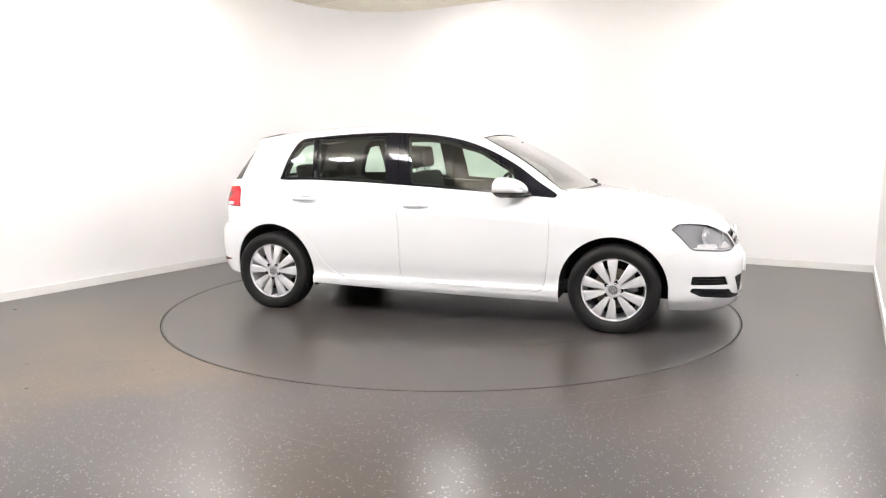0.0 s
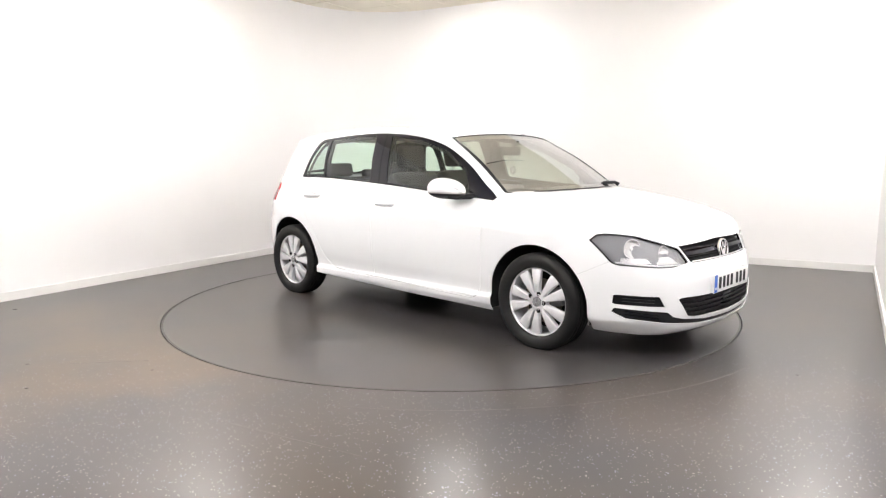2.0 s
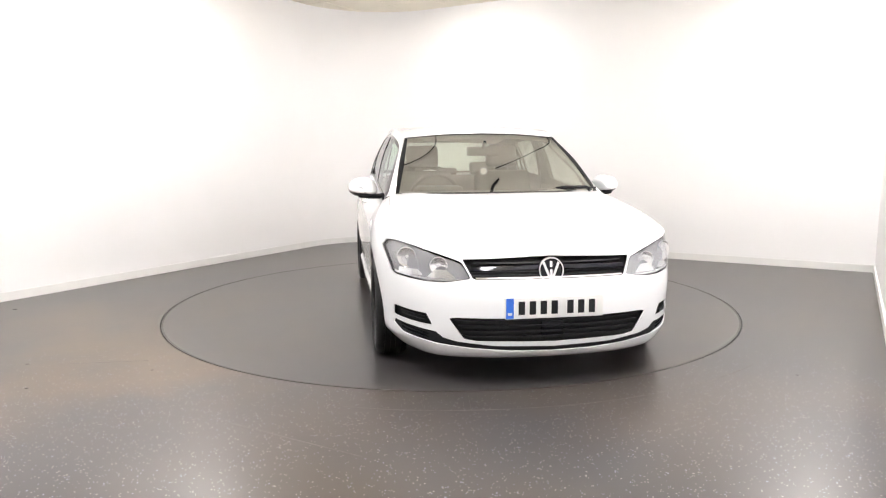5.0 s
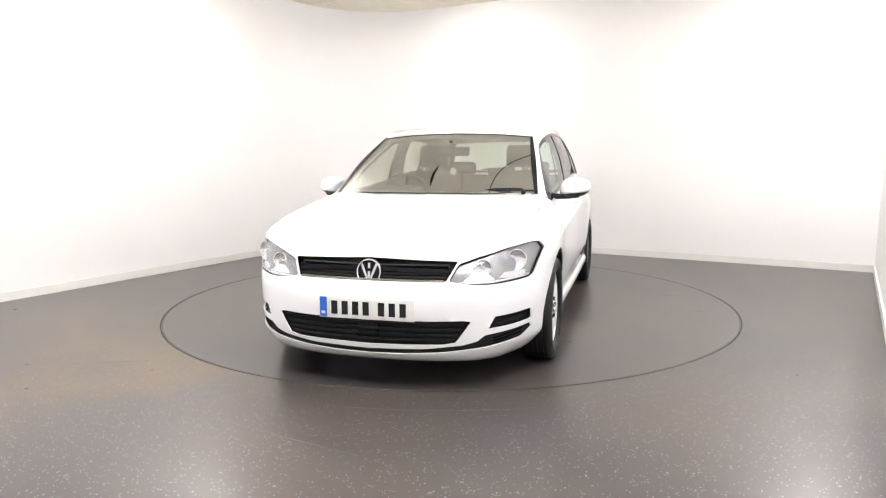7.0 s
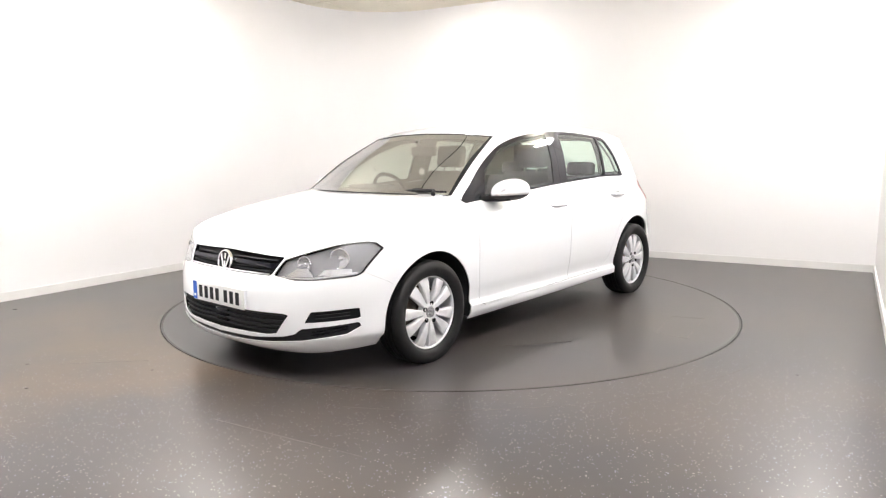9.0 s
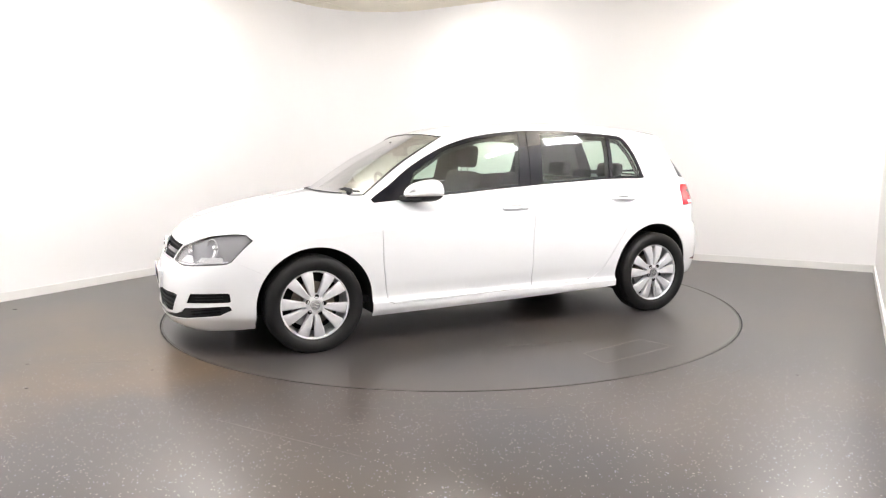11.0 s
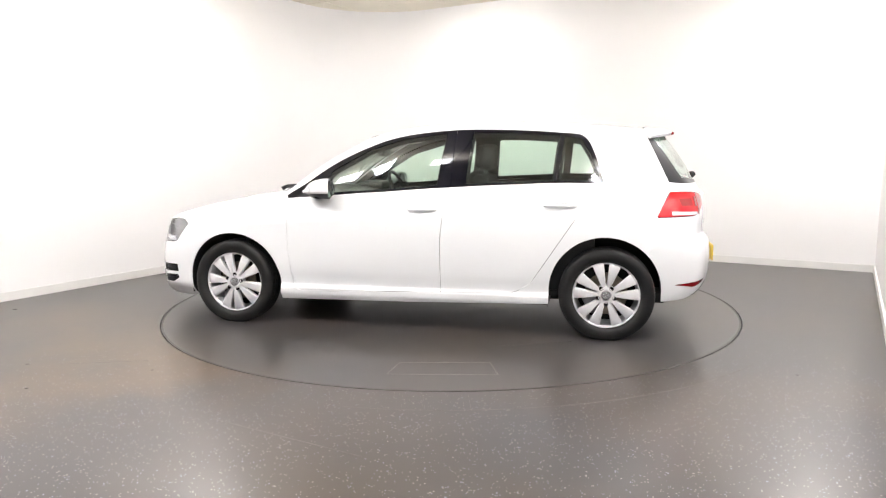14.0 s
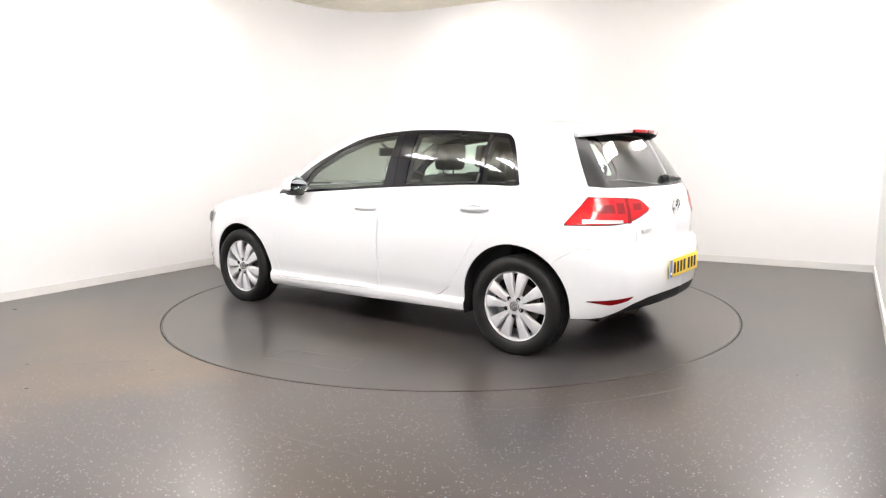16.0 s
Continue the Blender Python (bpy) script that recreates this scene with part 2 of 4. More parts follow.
    for x, y, r in ((-2.237, -2.177, 0.011), (-3.48, -0.287, 0.016), (-1.70, -1.87, 0.008), (-2.49, -1.75, 0.009), (1.9, -2.0, 0.008)):
        part("chip", prism_bm([(r * math.cos(k) * (1 + 0.4 * math.sin(3 * k + x)), 0.6 * r * math.sin(k)) for k in (0, 0.8, 1.7, 2.5, 3.3, 4.1, 5.0, 5.7)], 0.0002, 0.0012), GAP, f, "dark chipped spot", smooth=False, m=pose(x, y, 0))
    rng = random.Random(7)
    for name, material, share in (("pale_fleck", FLECK, 6500), ("blue_fleck", BLUEFLECK, 3500)):
        verts, faces = [], []
        while len(faces) < share:
            x, y = rng.uniform(-2.6, 2.3), rng.uniform(-4.1, -1.2)
            if math.hypot(x, y) < RING + 0.03 or rng.random() > (-1.1 - y) / 1.6:
                continue
            r, turn = rng.uniform(0.0016, 0.0036), rng.uniform(0, 6.28)
            k = len(verts)
            verts += [(x + r * math.cos(turn + q), y + r * rng.uniform(0.7, 1.3) * math.sin(turn + q), 0.0004) for q in (0, 1.4, 3.1, 4.7)]
            faces.append((k, k + 1, k + 2, k + 3))
        me = bpy.data.meshes.new(name)
        me.from_pydata(verts, [], faces)
        me.materials.append(material)
        chips = new(name, me)
        chips.parent = f
        chips["kind"] = "stuff"
        chips["label"] = "small mineral flecks in the vinyl"
    pit = part("turntable_pit", lathe_bm([(0, -0.09), (RING + 0.05, -0.09), (RING + 0.05, -0.1), (0, -0.1)], 64), GAP)
    structure(pit, "dark gap below the round turntable edge", "floor")
    # ceiling
    c = part("ceiling", prism_bm(plan_poly([at(BACK - 0.1, LEFT - 0.1), at(BACK - 0.1, RIGHT + 0.1), at(FAR + 0.1, RIGHT + 0.1), at(FAR + 0.1, LEFT - 0.1)]), HIGH, HIGH + 0.06), CEIL, smooth=False)
    structure(c, "cream suspended ceiling of square boards", "ceiling")
    bars = bmesh.new()

    def add_bar(p, q, half=0.011):
        d = (q - p).normalized()
        nrm = Vector((-d.y, d.x, 0)) * half
        vs = [bars.verts.new(v + Vector((0, 0, z))) for z in (HIGH - 0.004, HIGH + 0.002) for v in (p - nrm, q - nrm, q + nrm, p + nrm)]
        bars.faces.new((vs[3], vs[2], vs[1], vs[0]))
        for i in range(4):
            bars.faces.new((vs[i], vs[(i + 1) % 4], vs[4 + (i + 1) % 4], vs[4 + i]))

    u = BACK + 0.3
    while u < FAR:
        add_bar(at(u, LEFT), at(u, RIGHT))
        u += 0.6
    w = LEFT + 0.29
    while w < RIGHT:
        add_bar(at(BACK, w), at(FAR, w))
        w += 0.6
    g = part("ceiling_grid", bars, CEIL, smooth=False)
    structure(g, "thin cream metal grid of the suspended ceiling", "ceiling")


def ceiling_light(u, w, first, raised=0.0):
    if first is not None:
        return copy_thing(first, Matrix.Translation(at(u, w, HIGH - 0.004 + raised)) @ Matrix.Rotation(TURN, 4, "Z"))
    ob = new("ceiling_light")
    fr = bmesh.new()
    for x0, x1, y0, y1 in ((-0.3, 0.3, -0.16, -0.145), (-0.3, 0.3, 0.145, 0.16), (-0.3, -0.285, -0.145, 0.145), (0.285, 0.3, -0.145, 0.145)):
        b = box_bm(x0, x1, y0, y1, -0.012, 0)
        me = bpy.data.meshes.new("tmp")
        b.to_mesh(me)
        b.free()
        fr.from_mesh(me)
        bpy.data.meshes.remove(me)
    part("frame", fr, SKIRT, ob, smooth=False, m=pose(0, 0, -0.25))
    # hung low and lit on all sides, so its upward glow brightens the ceiling
    part("diffuser", box_bm(-0.285, 0.285, -0.145, 0.145, -0.26, -0.22, 0.006), GLOW, ob, smooth=False)
    for x in (-0.2, 0.2):
        part("rod", tube_bm([(x, 0, 0.0), (x, 0, -0.225)], 0.006, 8), SKIRT, ob)
    ob.matrix_basis = Matrix.Translation(at(u, w, HIGH - 0.004)) @ Matrix.Rotation(TURN, 4, "Z")
    return tagged(ob, "flat white LED panel light hung under the ceiling", "ceiling light", "ceiling lights")


build_room()
for cw in (-0.62, 0.56):
    tube = tube_bm([at(BACK + 0.02, cw, HIGH - 0.012), at(2.2, cw + 0.02, HIGH - 0.012)], 0.009, 8)
    tagged(part("ceiling_conduit", tube, BLACK), "thin black cable conduit running under the ceiling", "conduit", "ceiling conduits")
first_light = None
# near row follows window reflections; the rest are placed, unseen, to even out light
for lu, lw in [(-3.5, w) for w in (-1.7, 0.4, 2.5)] + [(-3.0, -0.7), (2.1, -1.2), (-2.9, -2.3), (-0.4, -2.65), (-2.6, 2.5), (-0.6, 2.7), (0.4, 2.75), (2.5, 2.7)]:
    # (2.1, -1.2) is added to brighten the far wall, raised out of view
    made_light = ceiling_light(lu, lw, first_light, 0.16 if (lu, lw) == (2.1, -1.2) else 0.0)
    first_light = first_light or made_light


# ---- turntable ----
def build_turntable():
    bm = lathe_bm([(0, 0), (RING, 0), (RING, -0.085), (0, -0.085)], 128)
    ob = part("turntable", bm, TABLEVINYL)
    tagged(ob, "round turntable covered in dark speckled vinyl, flush with the floor", "turntable")
    part("edge_strip", lathe_bm([(RING - 0.012, 0.0008), (RING + 0.0005, 0.0008), (RING + 0.0005, -0.03), (RING - 0.012, -0.03)], 128), EDGE, ob, "thin dark edge strip")
    # outline of a small access hatch
    c = [(-0.14 + CAR_X, 1.815 + CAR_Y), (-0.75 + CAR_X, 1.705 + CAR_Y), (-0.67 + CAR_X, 1.488 + CAR_Y), (-0.15 + CAR_X, 1.595 + CAR_Y)]
    for i in range(4):
        p, q = Vector(c[i]), Vector(c[(i + 1) % 4])
        d = (q - p).normalized()
        nn = Vector((-d.y, d.x)) * 0.0045
        part("hatch_joint", prism_bm([tuple(p - nn), tuple(q - nn), tuple(q + nn), tuple(p + nn)], 0.0002, 0.001), TRIMSTEEL, ob, smooth=False)
    return ob


# ---- surface tools for the car: triangle sheets that can be cut along smooth outlines ----
def spline(pts):
    """Catmull-Rom curve through points, by chord length, as a function of 0..1."""
    p = np.array(pts, float)
    t = np.concatenate([[0], np.cumsum(np.linalg.norm(np.diff(p, axis=0), axis=1))])
    t /= t[-1]
    m = np.zeros_like(p)
    m[1:-1] = (p[2:] - p[:-2]) / (t[2:] - t[:-2])[:, None]
    m[0], m[-1] = (p[1] - p[0]) / (t[1] - t[0]), (p[-1] - p[-2]) / (t[-1] - t[-2])

    def ev(s):
        s = np.clip(np.atleast_1d(np.asarray(s, float)), 0, 1)
        i = np.clip(np.searchsorted(t, s, side="right") - 1, 0, len(t) - 2)
        h = t[i + 1] - t[i]
        x = ((s - t[i]) / h)[:, None]
        h = h[:, None]
        return (2 * x**3 - 3 * x**2 + 1) * p[i] + (x**3 - 2 * x**2 + x) * h * m[i] + (-2 * x**3 + 3 * x**2) * p[i + 1] + (x**3 - x**2) * h * m[i + 1]

    ev.knots = t
    return ev


def table(rows):
    a = np.array(rows, float)
    c = spline(np.stack([a[:, 0], a[:, 1]], 1))
    q = c(np.linspace(0, 1, 200))
    return lambda v: np.interp(v, q[:, 0], q[:, 1])


class Sheet:
    def __init__(self, v, n, t):
        self.v, self.n, self.t = v, n, t

    def cut(self, f, gap=0.0):
        """(inside, outside) of the outline f(v) = 0, leaving a joint of that width."""
        d = f(self.v)
        return self.half(d + gap / 2), self.half(gap / 2 - d)

    def half(self, d):
        """What lies where d is negative."""
        neg = d < 0
        cnt = neg[self.t].sum(1)
        keep = self.t[cnt == 3]
        v, n, extra, memo, nv = [self.v], [self.n], [], {}, len(self.v)
        newv, newn = [], []

        def mid(a, b):
            nonlocal nv
            k = (a, b) if a < b else (b, a)
            if k not in memo:
                s = d[a] / (d[a] - d[b])
                newv.append(self.v[a] + s * (self.v[b] - self.v[a]))
                newn.append(self.n[a] + s * (self.n[b] - self.n[a]))
                memo[k] = nv
                nv += 1
            return memo[k]

        for tri in self.t[(cnt == 1) | (cnt == 2)]:
            poly = []
            for k in range(3):
                a, b = int(tri[k]), int(tri[(k + 1) % 3])
                if neg[a]:
                    poly.append(a)
                if neg[a] != neg[b]:
                    poly.append(mid(a, b))
            for k in range(1, len(poly) - 1):
                extra.append((poly[0], poly[k], poly[k + 1]))
        vv = np.concatenate([self.v, np.array(newv).reshape(-1, 3)])
        nn = np.concatenate([self.n, np.array(newn).reshape(-1, 3)])
        tt = np.concatenate([keep, np.array(extra, int).reshape(-1, 3)])
        return Sheet(vv, nn, tt).tidy()

    def tidy(self):
        used, inv = np.unique(self.t, return_inverse=True)
        return Sheet(self.v[used], self.n[used], inv.reshape(-1, 3))

    def largest(self):
        """Its largest joined piece alone."""
        lab = np.arange(len(self.v))
        while True:
            low = lab[self.t].min(1)
            was = lab.copy()
            for c in range(3):
                np.minimum.at(lab, self.t[:, c], low)
            lab = lab[lab]
            if (lab == was).all():
                break
        of = lab[self.t[:, 0]]
        ids, count = np.unique(of, return_counts=True)
        return Sheet(self.v, self.n, self.t[of == ids[count.argmax()]]).tidy()

    def moved(self, d):
        """Pushed in along its normals by d."""
        return Sheet(self.v - self.n * d, self.n, self.t)

    def mirrored(self):
        k = np.array([1, -1, 1.0])
        return Sheet(self.v * k, self.n * k, self.t[:, ::-1])

    def plus(self, o):
        return Sheet(np.concatenate([self.v, o.v]), np.concatenate([self.n, o.n]), np.concatenate([self.t, o.t + len(self.v)]))

    def rimmed(self, depth):
        """With its free edges turned in by depth, as folded sheet metal."""
        e = np.concatenate([self.t[:, [0, 1]], self.t[:, [1, 2]], self.t[:, [2, 0]]])
        key = np.sort(e, 1)
        _, first, count = np.unique(key, axis=0, return_index=True, return_counts=True)
        e = e[first[count == 1]]
        e = e[~((np.abs(self.v[e[:, 0], 1]) < 1e-4) & (np.abs(self.v[e[:, 1], 1]) < 1e-4))]
        a, b = self.v[e[:, 0]], self.v[e[:, 1]]
        na, nb = self.n[e[:, 0]], self.n[e[:, 1]]
        side = np.cross(b - a, na)
        side /= np.linalg.norm(side, axis=1)[:, None] + 1e-12
        k, m = len(e), len(self.v)
        v = np.concatenate([self.v, a, b, b - nb * depth, a - na * depth])
        n = np.concatenate([self.n, side, side, side, side])
        i = np.arange(k)
        q1 = np.stack([m + i + k, m + i, m + i + 3 * k], 1)
        q2 = np.stack([m + i + k, m + i + 3 * k, m + i + 2 * k], 1)
        return Sheet(v, n, np.concatenate([self.t, q1, q2]))

    def mesh(self, name, material):
        me = bpy.data.meshes.new(name)
        me.from_pydata(self.v.tolist(), [], self.t.tolist())
        me.polygons.foreach_set("use_smooth", [True] * len(me.polygons))
        nn = self.n / (np.linalg.norm(self.n, axis=1)[:, None] + 1e-12)
        me.normals_split_custom_set_from_vertices(nn.tolist())
        me.materials.append(material)
        return me


def sheet_from_grid(g, flip=False):
    """g: rows x columns x 3."""
    du, dv = np.gradient(g, axis=0), np.gradient(g, axis=1)
    n = np.cross(du, dv)
    n /= np.linalg.norm(n, axis=2)[:, :, None] + 1e-12
    if flip:
        n = -n
    r, c = g.shape[:2]
    i = np.arange(r * c).reshape(r, c)
    a, b, cc, d = i[:-1, :-1].ravel(), i[1:, :-1].ravel(), i[1:, 1:].ravel(), i[:-1, 1:].ravel()
    t = np.concatenate([np.stack([a, b, cc], 1), np.stack([a, cc, d], 1)])
    if flip:
        t = t[:, ::-1]
    return Sheet(g.reshape(-1, 3), n.reshape(-1, 3), t)


def coons(c0, c1, d0, d1, fu=lambda u: u):
    """Surface between four sampled edges: c0, c1 along u; d0, d1 along v. fu bends how heights blend across u."""
    nu, nv = len(c0), len(d0)
    u, v = np.linspace(0, 1, nu)[:, None, None], np.linspace(0, 1, nv)[None, :, None]
    ub = np.repeat(u, 3, 2).copy()
    ub[:, :, 2] = fu(ub[:, :, 2])
    lc = (1 - v) * c0[:, None] + v * c1[:, None]
    ld = (1 - ub) * d0[None] + ub * d1[None]
    bb = (1 - ub) * ((1 - v) * c0[0] + v * c1[0]) + ub * ((1 - v) * c0[-1] + v * c1[-1])
    return lc + ld - bb


def outline(poly, round_by=0.0):
    """Signed distance to a polygon, negative inside, as a function of 2D points."""
    p = np.array(poly, float)
    q = np.roll(p, -1, axis=0)

    def f(x):
        d = np.full(len(x), 1e9)
        sign = np.ones(len(x))
        for a, b in zip(p, q):
            e, w = b - a, x - a
            k = np.clip((w @ e) / (e @ e), 0, 1)
            d = np.minimum(d, np.linalg.norm(w - k[:, None] * e, axis=1))
            c1, c2 = x[:, 1] >= a[1], x[:, 1] < b[1]
            c3 = e[0] * w[:, 1] > e[1] * w[:, 0]
            sign = np.where((c1 & c2 & c3) | (~c1 & ~c2 & ~c3), -sign, sign)
        return d * sign - round_by

    return f


def smooth_outline(poly, n=8):
    """Rounds a closed polygon through its points."""
    p = np.array(poly, float)
    out = []
    k = len(p)
    for i in range(k):
        p0, p1, p2, p3 = p[i - 1], p[i], p[(i + 1) % k], p[(i + 2) % k]
        for j in range(n):
            t = j / n
            out.append(0.5 * (2 * p1 + (p2 - p0) * t + (2 * p0 - 5 * p1 + 4 * p2 - p3) * t * t + (3 * p1 - p0 - 3 * p2 + p3) * t**3))
    return out


def side_view(poly, y_min=0.4, x_lo=-9, x_hi=9):
    f = outline(poly)
    return lambda v: np.maximum(f(v[:, [0, 2]]), np.maximum(y_min - v[:, 1], np.maximum(x_lo - v[:, 0], v[:, 0] - x_hi)))


def end_view(poly, x_lo=-9, x_hi=9):
    f = outline(poly)
    return lambda v: np.maximum(f(v[:, [1, 2]]), np.maximum(x_lo - v[:, 0], v[:, 0] - x_hi))


# ---- the hatchback's skin ----
PLAN = [(2.175, 0), (2.165, 0.2), (2.135, 0.4), (2.06, 0.6), (1.96, 0.72), (1.82, 0.80), (1.68, 0.85), (1.5, 0.878), (1.3, 0.885), (0.9, 0.875), (0, 0.88), (-0.9, 0.88),
        (-1.3, 0.885), (-1.5, 0.865), (-1.65, 0.825), (-1.785, 0.76), (-1.875, 0.665), (-1.935, 0.5), (-1.98, 0.3), (-2.0, 0)]
TOPZ = [0.700, 0.695, 0.680, 0.705, 0.737, 0.752, 0.757, 0.79, 0.835, 0.905, 0.965, 1.015, 1.01, 1.0, 0.99, 0.985, 0.985, 0.99, 0.995, 1.0]
BOTZ = [0.150, 0.150, 0.150, 0.150, 0.152, 0.157, 0.167, 0.18, 0.18, 0.185, 0.20, 0.225, 0.24, 0.25, 0.255, 0.26, 0.275, 0.295, 0.30, 0.30]
D_FRONT = table([(0.15, -0.07), (0.17, -0.035), (0.2, -0.014), (0.25, -0.004), (0.33, 0.0), (0.45, -0.008), (0.52, -0.02), (0.58, -0.045), (0.64, -0.075), (0.70, -0.12), (0.76, -0.19), (1.1, -0.5)])
D_SIDE = table([(0.15, -0.11), (0.2, -0.06), (0.25, -0.022), (0.35, -0.012), (0.5, -0.001), (0.6, 0.002), (0.7, 0.0), (0.78, -0.008), (0.82, -0.024), (0.87, -0.06), (0.92, -0.10), (0.98, -0.125), (1.02, -0.135), (1.1, -0.16)])
SILL = table([(0.15, 0.035), (0.19, 0.034), (0.22, 0.026), (0.25, 0.013), (0.275, 0.008), (0.295, -0.009), (0.33, -0.010), (0.40, -0.002), (0.5, 0.0), (1.1, 0.0)])
D_REAR = table([(0.15, -0.10), (0.22, -0.05), (0.28, 0.01), (0.35, 0.042), (0.5, 0.055), (0.6, 0.045), (0.645, 0.025), (0.67, 0.0), (0.8, 0.0), (0.9, -0.015), (0.97, -0.04), (1.02, -0.07), (1.1, -0.12)])
plan_curve = spline(PLAN)
KN = plan_curve.knots


def skin(s, z):
    """Points of the lower skin at plan parameters s and heights z."""
    p = plan_curve(s)
    d = plan_curve(s + 1e-4) - plan_curve(s - 1e-4)
    d[s < 1e-9] = (0, 1)
    d[s > 1 - 1e-9] = (0, -1)
    d = d / np.linalg.norm(d, axis=1)[:, None]
    n = np.stack([d[:, 1], -d[:, 0]], 1)
    wf, ws, wr = np.maximum(n[:, 0], 0) ** 2, n[:, 1] ** 2, np.maximum(-n[:, 0], 0) ** 2
    off = wf * D_FRONT(z) + ws * D_SIDE(z) + wr * D_REAR(z)
    # shoulder crease that rises towards the tail
    dz = z - (0.79 - 0.057 * p[:, 0])
    fade = np.clip((1.45 - p[:, 0]) / 0.4, 0, 1) * np.clip((p[:, 0] + 1.85) / 0.3, 0, 1)
    off = off + ws * fade * 0.0075 * np.where(dz > 0, np.exp(-np.abs(dz) / 0.035), np.exp(-np.abs(dz) / 0.075))
    off = off + ws * np.clip((1.06 - np.abs(p[:, 0])) / 0.08, 0, 1) * SILL(z)
    q = p + n * off[:, None]
    return np.stack([q[:, 0], np.where((s < 1e-9) | (s > 1 - 1e-9), 0, q[:, 1]), z], 1)


def top_edge(s):
    return skin(s, np.interp(s, KN, TOPZ))


def lower_sheet(ns=280, nz=84):
    s = np.linspace(0, 1, ns)
    zt, zb = np.interp(s, KN, TOPZ), np.interp(s, KN, BOTZ)
    g = np.zeros((ns, nz, 3))
    for j in range(nz):
        g[:, j] = skin(s, zb + (zt - zb) * j / (nz - 1))
    sh = sheet_from_grid(g, flip=True)
    # outward normals
    if sh.n[len(sh.n) // 2, 1] < 0:
        sh.n = -sh.n
        sh.t = sh.t[:, ::-1]
    return sh


S_HEAD, S_SAIL, S_BACK = KN[6], KN[9], KN[15]
P_SAIL = top_edge(np.array([S_SAIL]))[0]
P_WSB = np.array([0.938, 0.70, 0.952])
P_WST = np.array([0.335, 0.572, 1.328])
P_TAIL = top_edge(np.array([S_BACK]))[0]
P_RWT = np.array([-1.557, 0.572, 1.340])
COWL = [(1.09, 0, 0.958), (1.052, 0.35, 0.957), P_WSB]
ROOF_FRONT = [(0.375, 0, 1.358), (0.368, 0.3, 1.350), P_WST]
RAIL = [P_WST, (0.07, 0.594, 1.388), (-0.3, 0.604, 1.415), (-0.7, 0.60, 1.415), (-1.1, 0.59, 1.395), (-1.37, 0.58, 1.369), P_RWT]
ROOF_REAR = [(-1.70, 0, 1.372), (-1.665, 0.3, 1.362), P_RWT]
CREST = [(0.375, 0, 1.358), (0.1, 0, 1.418), (-0.4, 0, 1.45), (-0.9, 0, 1.447), (-1.35, 0, 1.418), (-1.70, 0, 1.372)]
HOOD = [top_edge(np.array([0.0]))[0], (2.0, 0, 0.752), (1.88, 0, 0.80), (1.65, 0, 0.862), (1.4, 0, 0.908), (1.09, 0, 0.958)]


def up_normals(sh):
    if sh.n[:, 2].mean() < 0:
        sh.n, sh.t = -sh.n, sh.t[:, ::-1]
    return sh


def out_normals(sh, axis):
    if (sh.n @ np.array(axis, float)).mean() < 0:
        sh.n, sh.t = -sh.n, sh.t[:, ::-1]
    return sh


def ease(u):
    return u**2.2


def hood_sheet(n=40):
    k = np.linspace(0, 1, n)
    front = top_edge(k * S_HEAD)
    crest = top_edge(S_HEAD + k * (S_SAIL - S_HEAD))
    cowl = spline(COWL + [P_SAIL])(k)
    return up_normals(sheet_from_grid(coons(front, cowl, spline(HOOD)(k), crest, ease)))


def bowed(g, amount, axis):
    r, c = g.shape[:2]
    u, v = np.linspace(0, 1, r)[:, None], np.linspace(0, 1, c)[None]
    return g + (np.sin(math.pi * u) * np.sin(math.pi * v) * amount)[:, :, None] * np.array(axis, float)


def windscreen_sheet(n=30):
    k = np.linspace(0, 1, n)
    side = spline([P_WSB, (P_WSB + P_WST) / 2 + np.array([0.012, 0.008, 0.016]), P_WST])(k)
    mid = spline([COWL[0], (0.745, 0, 1.172), ROOF_FRONT[0]])(k)
    return up_normals(sheet_from_grid(coons(spline(COWL)(k), spline(ROOF_FRONT)(k), mid, side)))


def roof_sheet(n=44):
    k = np.linspace(0, 1, n)
    return up_normals(sheet_from_grid(coons(spline(ROOF_FRONT)(k), spline(ROOF_REAR)(k), spline(CREST)(k), spline(RAIL)(k), ease)))


def green_sheet(n=150, m=34):
    """Side of the cabin from the belt to the roof rail, with the front pillar."""
    k = np.linspace(0, 1, n)
    low = top_edge(S_SAIL + k * (S_BACK - S_SAIL))
    pillar = spline([P_WSB, (P_WSB + P_WST) / 2 + np.array([0.012, 0.008, 0.016]), P_WST])(np.linspace(0, 1, 40))
    hi = np.concatenate([pillar, spline(RAIL)(np.linspace(0, 1, 120))[1:]])
    # spread the upper edge by the same lengthwise steps
    x = np.linspace(hi[0, 0], hi[-1, 0], n)
    hi = np.stack([np.interp(x, hi[::-1, 0], hi[::-1, i]) for i in range(3)], 1)
    j = np.linspace(0, 1, m)
    d0 = spline([P_SAIL, (P_SAIL + P_WSB) / 2 + np.array([0, 0.01, 0.004]), P_WSB])(j)
    d1 = spline([P_TAIL, (P_TAIL + P_RWT) / 2 + np.array([0, 0.012, 0]), P_RWT])(j)
    return out_normals(sheet_from_grid(bowed(coons(low, hi, d0, d1), 0.014, (0, 1, 0))), (0, 1, 0))


